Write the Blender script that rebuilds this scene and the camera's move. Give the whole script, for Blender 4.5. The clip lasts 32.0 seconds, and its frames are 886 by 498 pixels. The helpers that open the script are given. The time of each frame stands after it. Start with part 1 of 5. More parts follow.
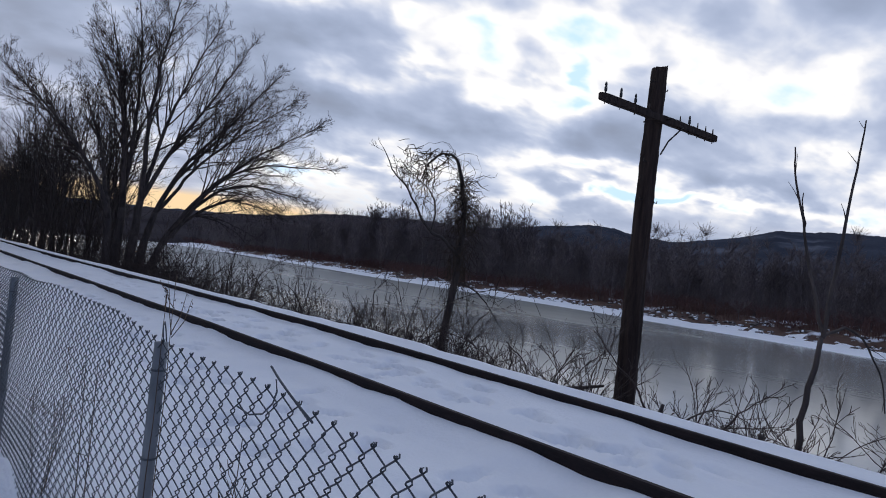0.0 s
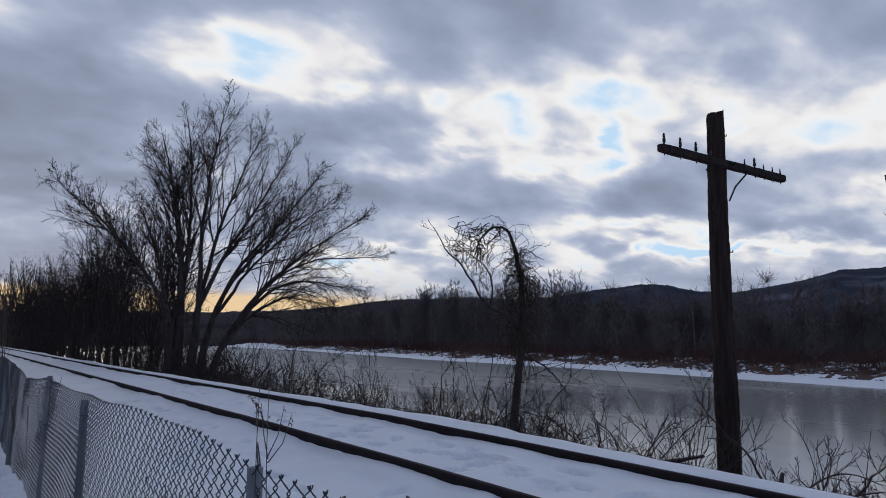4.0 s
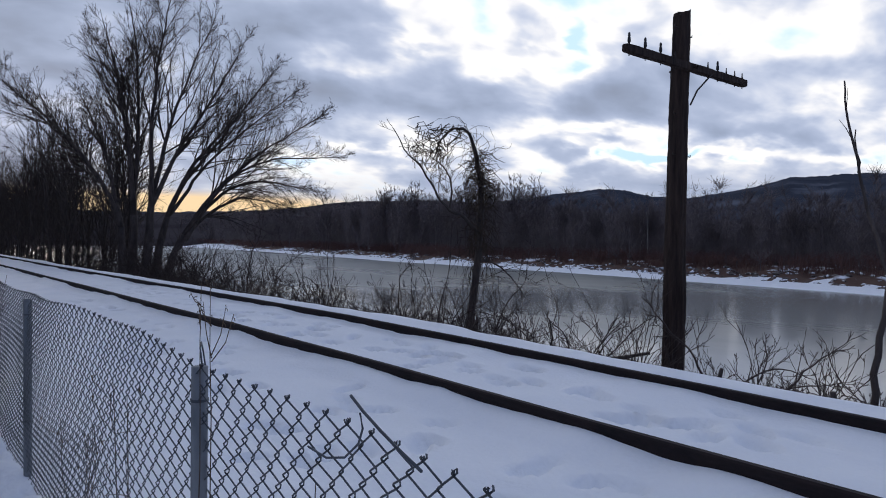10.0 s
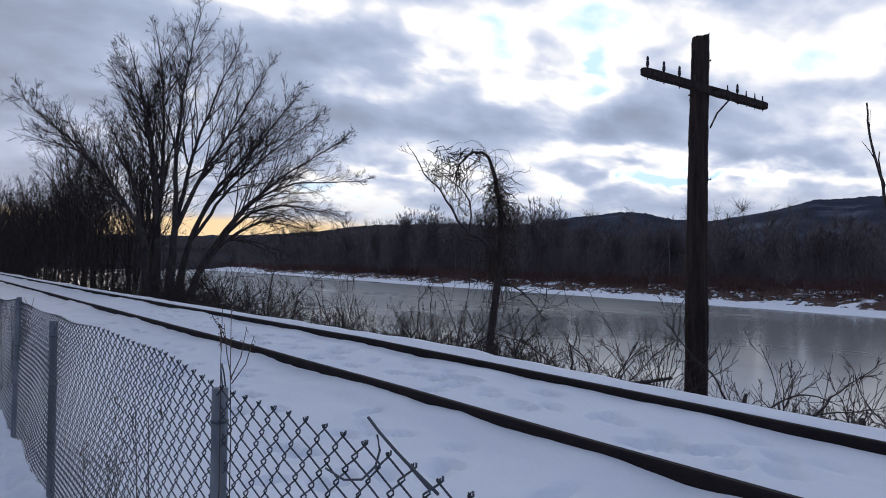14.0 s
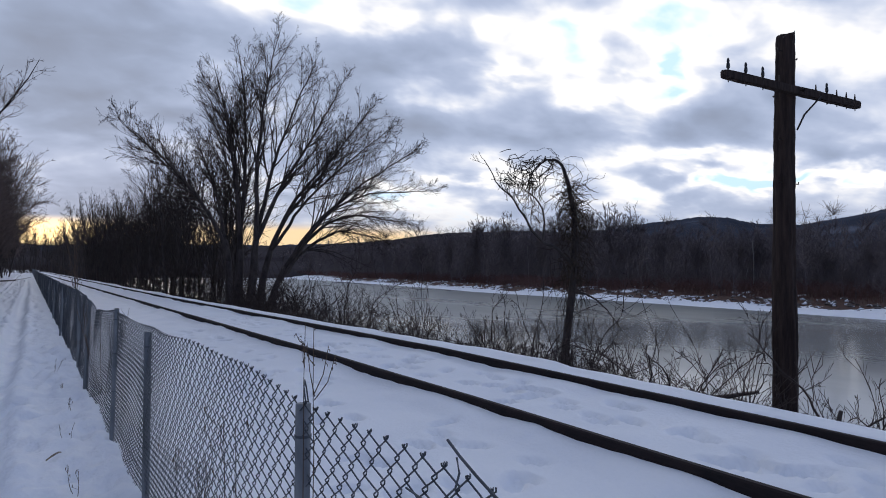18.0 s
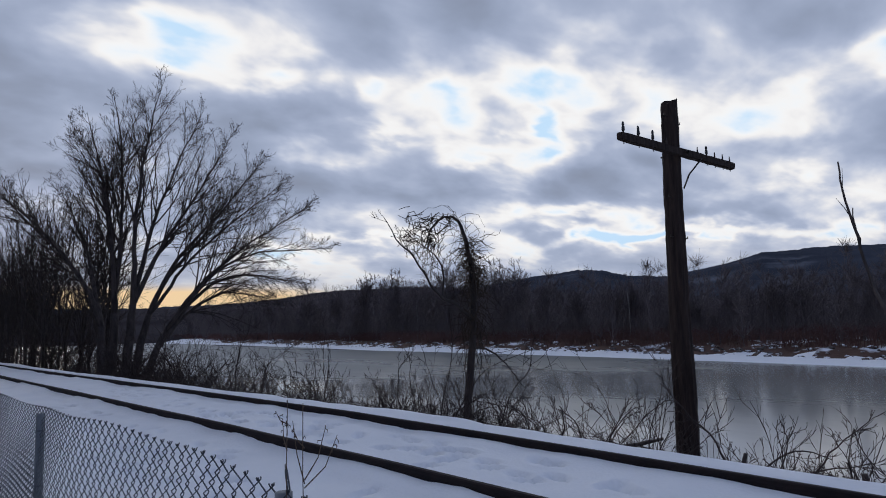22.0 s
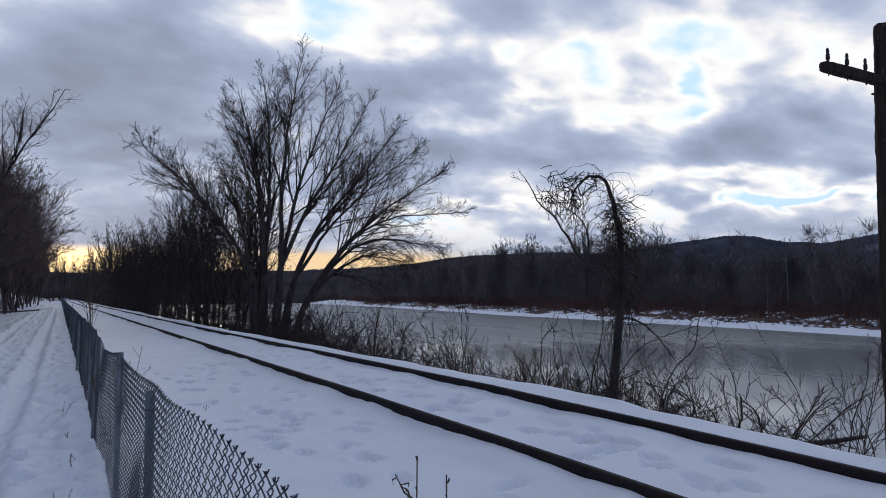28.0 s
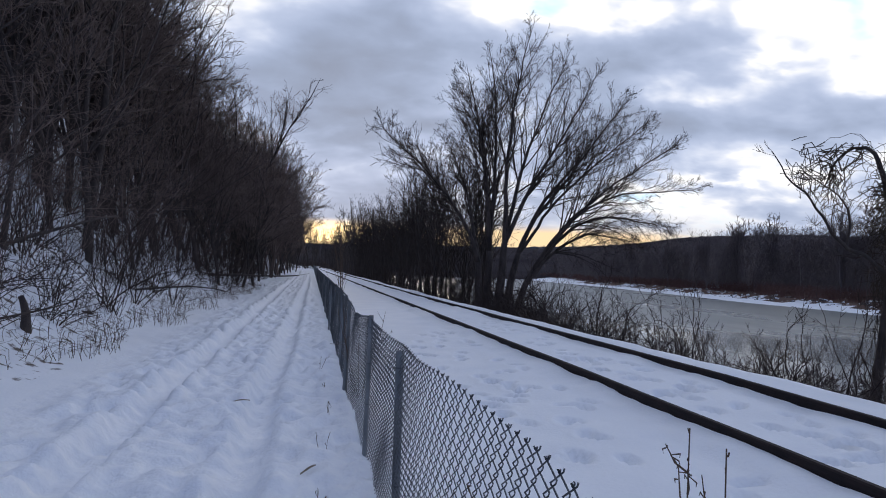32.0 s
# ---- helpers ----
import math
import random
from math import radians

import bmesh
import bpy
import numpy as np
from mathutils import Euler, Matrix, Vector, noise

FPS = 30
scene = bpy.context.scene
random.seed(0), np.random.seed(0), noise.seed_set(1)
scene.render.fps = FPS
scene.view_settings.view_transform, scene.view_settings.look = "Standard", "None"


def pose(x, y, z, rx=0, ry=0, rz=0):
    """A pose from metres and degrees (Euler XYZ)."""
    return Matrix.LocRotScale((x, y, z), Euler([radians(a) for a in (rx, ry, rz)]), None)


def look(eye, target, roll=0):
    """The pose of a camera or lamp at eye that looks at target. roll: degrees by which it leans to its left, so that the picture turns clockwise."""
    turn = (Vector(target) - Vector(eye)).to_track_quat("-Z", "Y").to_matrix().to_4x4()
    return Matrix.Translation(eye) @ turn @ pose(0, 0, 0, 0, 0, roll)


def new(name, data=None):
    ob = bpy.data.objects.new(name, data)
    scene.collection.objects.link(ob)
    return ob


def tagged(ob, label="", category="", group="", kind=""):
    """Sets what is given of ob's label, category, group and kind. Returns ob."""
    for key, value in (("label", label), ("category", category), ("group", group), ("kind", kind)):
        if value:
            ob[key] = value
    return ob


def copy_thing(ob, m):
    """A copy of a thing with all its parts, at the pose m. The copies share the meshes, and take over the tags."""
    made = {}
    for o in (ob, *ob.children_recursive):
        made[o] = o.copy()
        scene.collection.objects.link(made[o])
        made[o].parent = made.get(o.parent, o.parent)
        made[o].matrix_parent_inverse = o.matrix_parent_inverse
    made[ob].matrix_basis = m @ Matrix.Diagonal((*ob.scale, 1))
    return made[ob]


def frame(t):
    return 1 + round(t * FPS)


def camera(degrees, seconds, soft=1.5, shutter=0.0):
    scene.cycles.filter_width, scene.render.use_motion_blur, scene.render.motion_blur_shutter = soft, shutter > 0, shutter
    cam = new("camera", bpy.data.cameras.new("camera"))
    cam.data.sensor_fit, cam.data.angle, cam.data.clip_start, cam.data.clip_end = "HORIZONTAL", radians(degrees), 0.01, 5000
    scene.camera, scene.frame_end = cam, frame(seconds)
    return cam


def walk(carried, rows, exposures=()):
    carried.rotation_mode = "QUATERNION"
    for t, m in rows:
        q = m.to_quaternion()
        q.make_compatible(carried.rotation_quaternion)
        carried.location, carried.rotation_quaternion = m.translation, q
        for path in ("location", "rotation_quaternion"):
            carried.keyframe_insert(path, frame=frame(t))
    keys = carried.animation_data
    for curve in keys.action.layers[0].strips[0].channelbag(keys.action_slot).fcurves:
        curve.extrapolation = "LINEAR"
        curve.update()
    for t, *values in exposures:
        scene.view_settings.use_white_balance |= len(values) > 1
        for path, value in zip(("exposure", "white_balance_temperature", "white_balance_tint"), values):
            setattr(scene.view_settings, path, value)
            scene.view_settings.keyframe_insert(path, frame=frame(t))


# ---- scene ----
cam = camera(67.3, 32.0, soft=1.0)
PATH = [
    (0, (-4.256, -6.383, 1.405), (-2.931, -4.885, 1.444), 6.0),
    (0.5, (-4.275, -6.27, 1.405), (-2.952, -4.77, 1.395), 7.7),
    (1, (-4.332, -6.204, 1.428), (-2.949, -4.759, 1.487), 4.4),
    (1.5, (-4.258, -6.086, 1.446), (-2.88, -4.647, 1.627), 1.9),
    (2, (-4.15, -5.976, 1.466), (-2.818, -4.505, 1.717), 1.1),
    (2.5, (-4.197, -5.933, 1.433), (-2.847, -4.481, 1.693), 0.2),
    (3, (-4.218, -5.947, 1.418), (-2.894, -4.477, 1.712), -1.2),
    (3.5, (-4.202, -5.961, 1.409), (-2.977, -4.408, 1.701), -1.4),
    (5.5, (-4.207, -5.963, 1.424), (-3.016, -4.364, 1.581), 2.7),
    (6, (-4.175, -5.971, 1.426), (-2.988, -4.368, 1.572), 1.2),
    (6.5, (-4.185, -5.981, 1.432), (-3.009, -4.368, 1.568), 1.0),
    (7, (-4.192, -5.956, 1.421), (-3.029, -4.332, 1.535), 1.2),
    (7.5, (-4.177, -5.947, 1.417), (-3.016, -4.321, 1.511), 0.3),
    (8, (-4.155, -5.943, 1.41), (-2.974, -4.331, 1.488), 0.5),
    (8.5, (-4.154, -5.935, 1.407), (-2.915, -4.366, 1.462), 0.8),
    (9, (-4.162, -5.938, 1.411), (-2.891, -4.395, 1.43), 1.1),
    (9.5, (-4.147, -5.923, 1.397), (-2.856, -4.396, 1.391), 1.0),
    (10, (-4.13, -5.914, 1.401), (-2.831, -4.393, 1.373), 0.7),
    (10.5, (-4.122, -5.92, 1.411), (-2.823, -4.4, 1.47), 0.6),
    (11, (-4.126, -5.927, 1.407), (-2.826, -4.41, 1.499), 0.5),
    (11.5, (-4.119, -5.925, 1.404), (-2.813, -4.413, 1.488), 0.5),
    (12, (-4.123, -5.928, 1.404), (-2.815, -4.417, 1.481), 0.5),
    (12.5, (-4.129, -5.931, 1.405), (-2.824, -4.417, 1.474), 0.8),
    (13, (-4.137, -5.933, 1.402), (-2.841, -4.411, 1.457), 0.9),
    (13.5, (-4.135, -5.927, 1.398), (-2.858, -4.389, 1.435), 0.7),
    (15.5, (-4.149, -5.945, 1.426), (-3.008, -4.306, 1.523), 0.8),
    (16, (-4.158, -5.944, 1.434), (-3.056, -4.279, 1.544), 0.0),
    (16.5, (-4.162, -5.952, 1.431), (-3.095, -4.263, 1.525), -0.6),
    (17, (-4.158, -5.952, 1.435), (-3.124, -4.242, 1.522), -0.1),
    (17.5, (-4.151, -5.942, 1.43), (-3.127, -4.225, 1.5), 0.2),
    (18, (-4.153, -5.936, 1.435), (-3.078, -4.251, 1.497), 0.4),
    (18.5, (-4.153, -5.932, 1.437), (-3.069, -4.252, 1.49), 0.6),
    (19, (-4.162, -5.922, 1.436), (-3.076, -4.243, 1.485), 1.0),
    (19.5, (-4.167, -5.941, 1.436), (-3.071, -4.268, 1.474), 1.1),
    (20, (-4.187, -5.966, 1.458), (-3.099, -4.288, 1.478), 0.3),
    (20.5, (-4.163, -5.941, 1.465), (-3.077, -4.264, 1.537), 0.4),
    (21, (-4.158, -5.924, 1.481), (-3.026, -4.286, 1.665), -0.7),
    (21.5, (-4.229, -5.813, 1.479), (-2.997, -4.252, 1.696), -1.2),
    (22, (-4.332, -5.643, 1.458), (-2.995, -4.173, 1.687), -1.4),
    (22.5, (-4.283, -5.426, 1.425), (-2.905, -3.996, 1.663), -0.8),
    (23, (-4.21, -5.243, 1.455), (-2.815, -3.825, 1.659), -0.9),
    (23.5, (-4.079, -5.111, 1.49), (-2.658, -3.713, 1.648), -0.2),
    (24, (-3.991, -4.95, 1.502), (-2.547, -3.576, 1.659), -0.1),
    (24.5, (-3.948, -4.87, 1.513), (-2.517, -3.48, 1.664), 0.2),
    (25, (-3.927, -4.854, 1.517), (-2.547, -3.413, 1.66), 0.2),
    (25.5, (-3.852, -4.838, 1.524), (-2.537, -3.338, 1.659), 0.4),
    (27.5, (-3.838, -4.823, 1.508), (-2.664, -3.209, 1.642), 0.0),
    (28, (-3.866, -4.831, 1.501), (-2.85, -3.114, 1.632), -0.3),
    (28.5, (-3.875, -4.84, 1.502), (-2.994, -3.049, 1.63), -0.1),
    (29, (-3.907, -4.852, 1.507), (-3.138, -3.009, 1.627), 0.5),
    (29.5, (-3.936, -4.849, 1.503), (-3.277, -2.963, 1.607), 0.9),
    (30, (-3.948, -4.845, 1.505), (-3.397, -2.925, 1.593), 1.2),
    (30.5, (-3.947, -4.838, 1.502), (-3.463, -2.899, 1.576), 1.4),
    (31, (-3.947, -4.847, 1.5), (-3.465, -2.908, 1.566), 1.7),
    (31.5, (-3.959, -4.857, 1.496), (-3.507, -2.91, 1.554), 1.8),
    (32, (-3.96, -4.848, 1.488), (-3.552, -2.891, 1.543), 1.9),
]
walk(cam, [(t, look(eye, target, roll)) for t, eye, target, roll in PATH], exposures=((0.0, 0.08), (1.0, 0.10), (2.0, -0.15), (3.0, -0.27), (3.5, -0.25), (5.5, -0.14), (6.0, -0.13), (8.0, 0.02), (10.0, 0.10), (20.5, 0.15), (21.0, 0.09), (22.0, -0.14), (23.0, -0.22), (24.0, -0.14), (25.0, -0.12), (27.5, -0.04), (28.5, 0.04), (30.0, 0.16), (32.0, 0.23)))

# ---- world, sun ----
def setup_world():
    w = bpy.data.worlds.new("winter_sky")
    scene.world = w
    w.use_nodes = True
    nt = w.node_tree
    nt.nodes.clear()
    N, L = nt.nodes.new, nt.links.new
    out, bg = N("ShaderNodeOutputWorld"), N("ShaderNodeBackground")
    L(bg.outputs[0], out.inputs[0])
    bg.inputs[1].default_value = 0.1
    sky = N("ShaderNodeTexSky")
    sky.sky_type, sky.sun_disc = "NISHITA", False
    sky.sun_elevation, sky.sun_rotation = radians(4.0), radians(SUN_AZ)
    tc, sep = N("ShaderNodeTexCoord"), N("ShaderNodeSeparateXYZ")
    L(tc.outputs["Generated"], sep.inputs[0])

    def math_node(op, a, b=None, c=None, clamp=False):
        n = N("ShaderNodeMath")
        n.operation, n.use_clamp = op, clamp
        for k, v in enumerate((a, b, c)):
            if v is None:
                continue
            if isinstance(v, (int, float)):
                n.inputs[k].default_value = v
            else:
                L(v, n.inputs[k])
        return n.outputs[0]

    def mix(f, a, b):
        n = N("ShaderNodeMix")
        n.data_type = "RGBA"
        for s, v in ((n.inputs[0], f), (n.inputs[6], a), (n.inputs[7], b)):
            if isinstance(v, tuple):
                s.default_value = (*v, 1)
            elif isinstance(v, (int, float)):
                s.default_value = v
            else:
                L(v, s)
        return n.outputs[2]

    def ramp(f, lo, hi):
        n = N("ShaderNodeMapRange")
        n.interpolation_type = "SMOOTHSTEP"
        L(f, n.inputs[0])
        n.inputs[1].default_value, n.inputs[2].default_value = lo, hi
        return n.outputs[0]

    def blob(yaw, el, wide):
        """1 near a direction of the sky, falling to 0 at wide degrees from it."""
        y, e = radians(yaw), radians(el)
        d = N("ShaderNodeVectorMath")
        d.operation = "DOT_PRODUCT"
        L(tc.outputs["Generated"], d.inputs[0])
        d.inputs[1].default_value = (-math.sin(y) * math.cos(e), math.cos(y) * math.cos(e), math.sin(e))
        return ramp(d.outputs["Value"], math.cos(radians(wide)), 1.0)

    # cloud decks seen in perspective: the direction laid out on a flat layer overhead
    up = math_node("ADD", math_node("MAXIMUM", sep.outputs[2], 0.0), 0.34)
    cx, cy = math_node("DIVIDE", sep.outputs[0], up), math_node("DIVIDE", sep.outputs[1], up)
    comb = N("ShaderNodeCombineXYZ")
    L(cx, comb.inputs[0]), L(cy, comb.inputs[1])
    rot = N("ShaderNodeMapping")
    rot.inputs["Rotation"].default_value = (0, 0, radians(38))
    rot.inputs["Scale"].default_value = (1.75, 2.3, 1.0)
    rot.inputs["Location"].default_value = CLOUD_SHIFT
    L(comb.outputs[0], rot.inputs[0])

    def fbm(scale, detail, rough, shift):
        n = N("ShaderNodeTexNoise")
        n.noise_dimensions = "3D"
        m = N("ShaderNodeMapping")
        m.inputs["Location"].default_value = (shift, shift * 0.37, shift * 1.7)
        L(rot.outputs[0], m.inputs[0]), L(m.outputs[0], n.inputs["Vector"])
        n.inputs["Scale"].default_value, n.inputs["Detail"].default_value = scale, detail
        n.inputs["Roughness"].default_value, n.inputs["Distortion"].default_value = rough, 0.25
        return n.outputs["Fac"]

    big, small, puff = fbm(0.80, 3, 0.5, 3.1), fbm(1.7, 4, 0.45, 9.0), fbm(3.6, 4, 0.45, 21.0)
    thick = math_node("ADD", math_node("MULTIPLY", big, 0.20), math_node("MULTIPLY", small, 0.24))
    thick = math_node("ADD", thick, math_node("MULTIPLY", puff, 0.19))
    thick = math_node("ADD", thick, 0.173)
    # the decks and gaps of the evening sky, by bearing and height in degrees, their outlines broken up by noise
    ragged = math_node("SUBTRACT", fbm(2.6, 4, 0.5, 40.0), 0.5)
    ragged2 = math_node("SUBTRACT", fbm(2.4, 4, 0.5, 55.0), 0.5)
    az = math_node("MULTIPLY", math_node("ARCTAN2", sep.outputs[0], sep.outputs[1]), 57.2958)
    az = math_node("MULTIPLY_ADD", ragged, 16.0, az)
    el = math_node("MULTIPLY", math_node("ARCSINE", sep.outputs[2]), 57.2958)
    el = math_node("MULTIPLY_ADD", ragged2, 6.0, el)
    thin = thick
    for name, a, e, wa, we, amount in CLOUDS:
        u = math_node("MULTIPLY_ADD", az, 1.0 / wa, -a / wa)
        v = math_node("MULTIPLY_ADD", el, 1.0 / we, -e / we)
        q = math_node("MULTIPLY_ADD", v, v, math_node("MULTIPLY", u, u))
        thin = math_node("MULTIPLY_ADD", math_node("POWER", 0.3679, q), amount, thin)
    thin = math_node("ADD", thin, math_node("MULTIPLY", math_node("MULTIPLY", ramp(sep.outputs[2], 0.39, 0.48), ramp(sep.outputs[2], 0.78, 0.55)), 0.06))
    cr = N("ShaderNodeValToRGB")
    L(thin, cr.inputs[0])
    stops = ((0.375, (5.5, 8.1, 10.8)), (0.402, (9.6, 10.2, 10.9)), (0.432, (10.8, 10.4, 10.0)), (0.462, (6.6, 7.1, 8.4)), (0.500, (4.3, 5.0, 6.8)), (0.570, (3.0, 3.6, 5.0)), (0.68, (2.3, 2.5, 3.2)))
    for k, (p, c) in enumerate(stops):
        e = cr.color_ramp.elements[k] if k < 2 else cr.color_ramp.elements.new(p)
        e.position, e.color = p, (*[v / 11.0 for v in c], 1)
    cr.color_ramp.interpolation = "B_SPLINE"
    lit = N("ShaderNodeMix")
    lit.data_type, lit.blend_type = "RGBA", "MULTIPLY"
    lit.inputs[0].default_value = 1.0
    L(cr.outputs[0], lit.inputs[6])
    lit.inputs[7].default_value = (11.0, 11.0, 11.0, 1)
    col = mix(0.015, lit.outputs[2], sky.outputs[0])
    # low bands near the horizon: pale streaks, and the warm strip where the sun goes down
    streak_m = N("ShaderNodeMapping")
    streak_m.inputs["Scale"].default_value = (2.2, 2.2, 26)
    L(tc.outputs["Generated"], streak_m.inputs[0])
    st = N("ShaderNodeTexNoise")
    L(streak_m.outputs[0], st.inputs["Vector"])
    st.inputs["Scale"].default_value, st.inputs["Detail"].default_value = 1.0, 5
    low = mix(ramp(st.outputs["Fac"], 0.44, 0.62), (3.3, 3.8, 5.1), (7.4, 7.2, 7.4))
    low = mix(math_node("MULTIPLY", blob(-6, 6, 30), 0.75), low, (2.7, 3.1, 4.1))
    col = mix(math_node("MULTIPLY", ramp(sep.outputs[2], 0.13, 0.03), 0.55), col, low)
    warm = math_node("MULTIPLY", blob(-12, 1.5, 28), ramp(sep.outputs[2], 0.070, 0.046))
    warm = math_node("MULTIPLY", warm, ramp(st.outputs["Fac"], 0.33, 0.46), clamp=True)
    warm = math_node("MULTIPLY", warm, 1.6, clamp=True)
    hot = blob(-1, 2.0, 7)
    glow = mix(hot, (9.5, 7.0, 4.2), (21.0, 15.0, 7.4))
    col = mix(warm, col, glow)
    col = mix(math_node("MULTIPLY", ramp(sep.outputs[2], 0.0, -0.03), 1.0), col, (2.0, 2.1, 2.4))
    # the sky away from the sunset, behind and overhead, is the dimmer, bluer one
    y, e = radians(-34), radians(14)
    d = N("ShaderNodeVectorMath")
    d.operation = "DOT_PRODUCT"
    L(tc.outputs["Generated"], d.inputs[0])
    d.inputs[1].default_value = (-math.sin(y) * math.cos(e), math.cos(y) * math.cos(e), math.sin(e))
    dim = mix(ramp(d.outputs["Value"], -0.15, 0.80), (0.34, 0.41, 0.57), (1.0, 1.0, 1.0))
    mul = N("ShaderNodeMix")
    mul.data_type, mul.blend_type = "RGBA", "MULTIPLY"
    mul.inputs[0].default_value = 1.0
    L(col, mul.inputs[6]), L(dim, mul.inputs[7])
    L(mul.outputs[2], bg.inputs[0])


SUN_AZ = 6.0
CLOUD_SHIFT = (0.0, 0.0, 0.0)
# what, bearing right of the track, height, half widths (degrees), how much thicker (+) or thinner (-)
CLOUDS = (
    ("slate deck", 5, 14, 14, 7, 0.08), ("slate deck", 12, 18, 6, 2.5, 0.03),
    ("white gap", 20, 22.3, 8, 1.8, -0.085), ("grey shelf", 34.5, 24, 5, 2.0, 0.015), ("white gap", 28, 20.6, 5, 1.7, -0.075),
    ("white gap", 43, 18.5, 6.0, 3.6, -0.085), ("blue gap", 36, 19.8, 2.6, 1.2, -0.07), ("blue gap", 38.5, 16.5, 2.2, 1.4, -0.045),
    ("white gap", 58, 17.3, 7.0, 3.2, -0.095), ("blue gap", 51, 16.5, 1.8, 2.2, -0.085), ("blue gap", 54.5, 19.8, 3.0, 1.0, -0.045),
    ("grey shelf", 60, 24.5, 14, 2.8, 0.04), ("slate bank", 28.5, 15.8, 4.5, 2.6, 0.04), ("slate bank", 33, 12.2, 6, 2.2, 0.045),
    ("slate bank", 24, 10, 7, 3, 0.02), ("grey band", 49, 11.8, 8, 1.4, 0.045), ("grey band", 58, 12.6, 5, 1.3, 0.035),
    ("bright streak", 54, 9.1, 6, 0.9, -0.085), ("bright streak", 58, 6.8, 7, 0.65, -0.085), ("bright streak", 71, 6.9, 8, 0.75, -0.07),
    ("grey band", 50, 5.0, 14, 0.9, 0.03), ("grey band", 66, 8.3, 6, 0.6, 0.02), ("bright gap", 72, 17, 5.5, 2.2, -0.065),
    ("bright gap", 78, 18.5, 4.5, 2.2, -0.07), ("grey band", 74, 12.5, 7, 1.8, 0.025), ("pale gap", 69, 10, 5, 1.0, -0.05),
    ("bright streak", 35, 7.4, 4, 0.7, -0.06), ("pale gap", 31, 14.2, 2.5, 0.9, -0.05), ("pale gap", 8, 11, 3.5, 1.6, -0.03),
    ("pale gap", 46, 14.0, 4, 1.0, -0.05), ("pale low sky", 38, 4.8, 7, 0.8, -0.045), ("grey band", 12, 7, 9, 1.5, 0.03),
)
setup_world()
sun = new("sun", bpy.data.lights.new("sun", "SUN"))
sun.data.energy, sun.data.angle, sun.data.color = 0.35, radians(14), (1.0, 0.86, 0.7)
sun.matrix_world = look((0, 0, 30), (-30 * math.sin(radians(SUN_AZ)) * 1.0, -30 * math.cos(radians(SUN_AZ)), 30 - 30 * math.tan(radians(5))))


# ---- materials ----
def material(name, a, b, scale=4.0, rough=0.8, bump=0.3, fine=40.0, metal=0.0, mid=0.5, spread=0.18, specks=None, stretch=(1, 1, 1), dist=0.01):
    """A two-colour surface mottled at two scales, with fine relief; specks: (colour, scale, from, to)."""
    m = bpy.data.materials.new(name)
    m.use_nodes = True
    nt = m.node_tree
    N, L = nt.nodes.new, nt.links.new
    p = nt.nodes["Principled BSDF"]
    tc, mp = N("ShaderNodeTexCoord"), N("ShaderNodeMapping")
    mp.inputs["Scale"].default_value = stretch
    L(tc.outputs["Object"], mp.inputs[0])

    def noise_at(s, detail=4):
        n = N("ShaderNodeTexNoise")
        L(mp.outputs[0], n.inputs["Vector"])
        n.inputs["Scale"].default_value, n.inputs["Detail"].default_value = s, detail
        return n.outputs["Fac"]

    n1, n2 = noise_at(scale), noise_at(fine)
    add = N("ShaderNodeMath")
    add.operation = "MULTIPLY_ADD"
    L(n2, add.inputs[0]), L(n1, add.inputs[2])
    add.inputs[1].default_value = 0.35
    r = N("ShaderNodeMapRange")
    L(add.outputs[0], r.inputs[0])
    r.inputs[1].default_value, r.inputs[2].default_value = mid + 0.175 - spread, mid + 0.175 + spread
    mx = N("ShaderNodeMix")
    mx.data_type = "RGBA"
    L(r.outputs[0], mx.inputs[0])
    mx.inputs[6].default_value, mx.inputs[7].default_value = (*a, 1), (*b, 1)
    col = mx.outputs[2]
    if specks:
        sc, ss, s0, s1 = specks
        rs = N("ShaderNodeMapRange")
        L(noise_at(ss, 5), rs.inputs[0])
        rs.inputs[1].default_value, rs.inputs[2].default_value = s0, s1
        m2 = N("ShaderNodeMix")
        m2.data_type = "RGBA"
        L(rs.outputs[0], m2.inputs[0]), L(col, m2.inputs[6])
        m2.inputs[7].default_value = (*sc, 1)
        col = m2.outputs[2]
    L(col, p.inputs["Base Color"])
    p.inputs["Roughness"].default_value, p.inputs["Metallic"].default_value = rough, metal
    p.inputs["Specular IOR Level"].default_value = 0.25 if rough >= 0.79 else 0.5
    if bump:
        bp = N("ShaderNodeBump")
        bp.inputs["Strength"].default_value, bp.inputs["Distance"].default_value = bump, dist
        L(add.outputs[0], bp.inputs["Height"]), L(bp.outputs[0], p.inputs["Normal"])
    return m


SNOW = material("snow", (0.80, 0.83, 0.88), (0.88, 0.90, 0.93), 1.3, 0.65, 0.55, 26, spread=0.25, dist=0.03)
TRODDEN = material("trodden_snow", (0.78, 0.81, 0.87), (0.87, 0.89, 0.92), 9.0, 0.65, 0.7, 34, spread=0.25, dist=0.03)
SNOW_BANK = material("snow_with_litter", (0.80, 0.83, 0.88), (0.86, 0.88, 0.92), 1.3, 0.7, 0.6, 20, specks=((0.060, 0.043, 0.032), 2.2, 0.45, 0.52), dist=0.04)
SNOW_HILL = material("snow_and_leaf_litter", (0.78, 0.81, 0.86), (0.86, 0.88, 0.92), 0.9, 0.75, 0.7, 12, specks=((0.10, 0.075, 0.06), 5.0, 0.57, 0.66), dist=0.06)
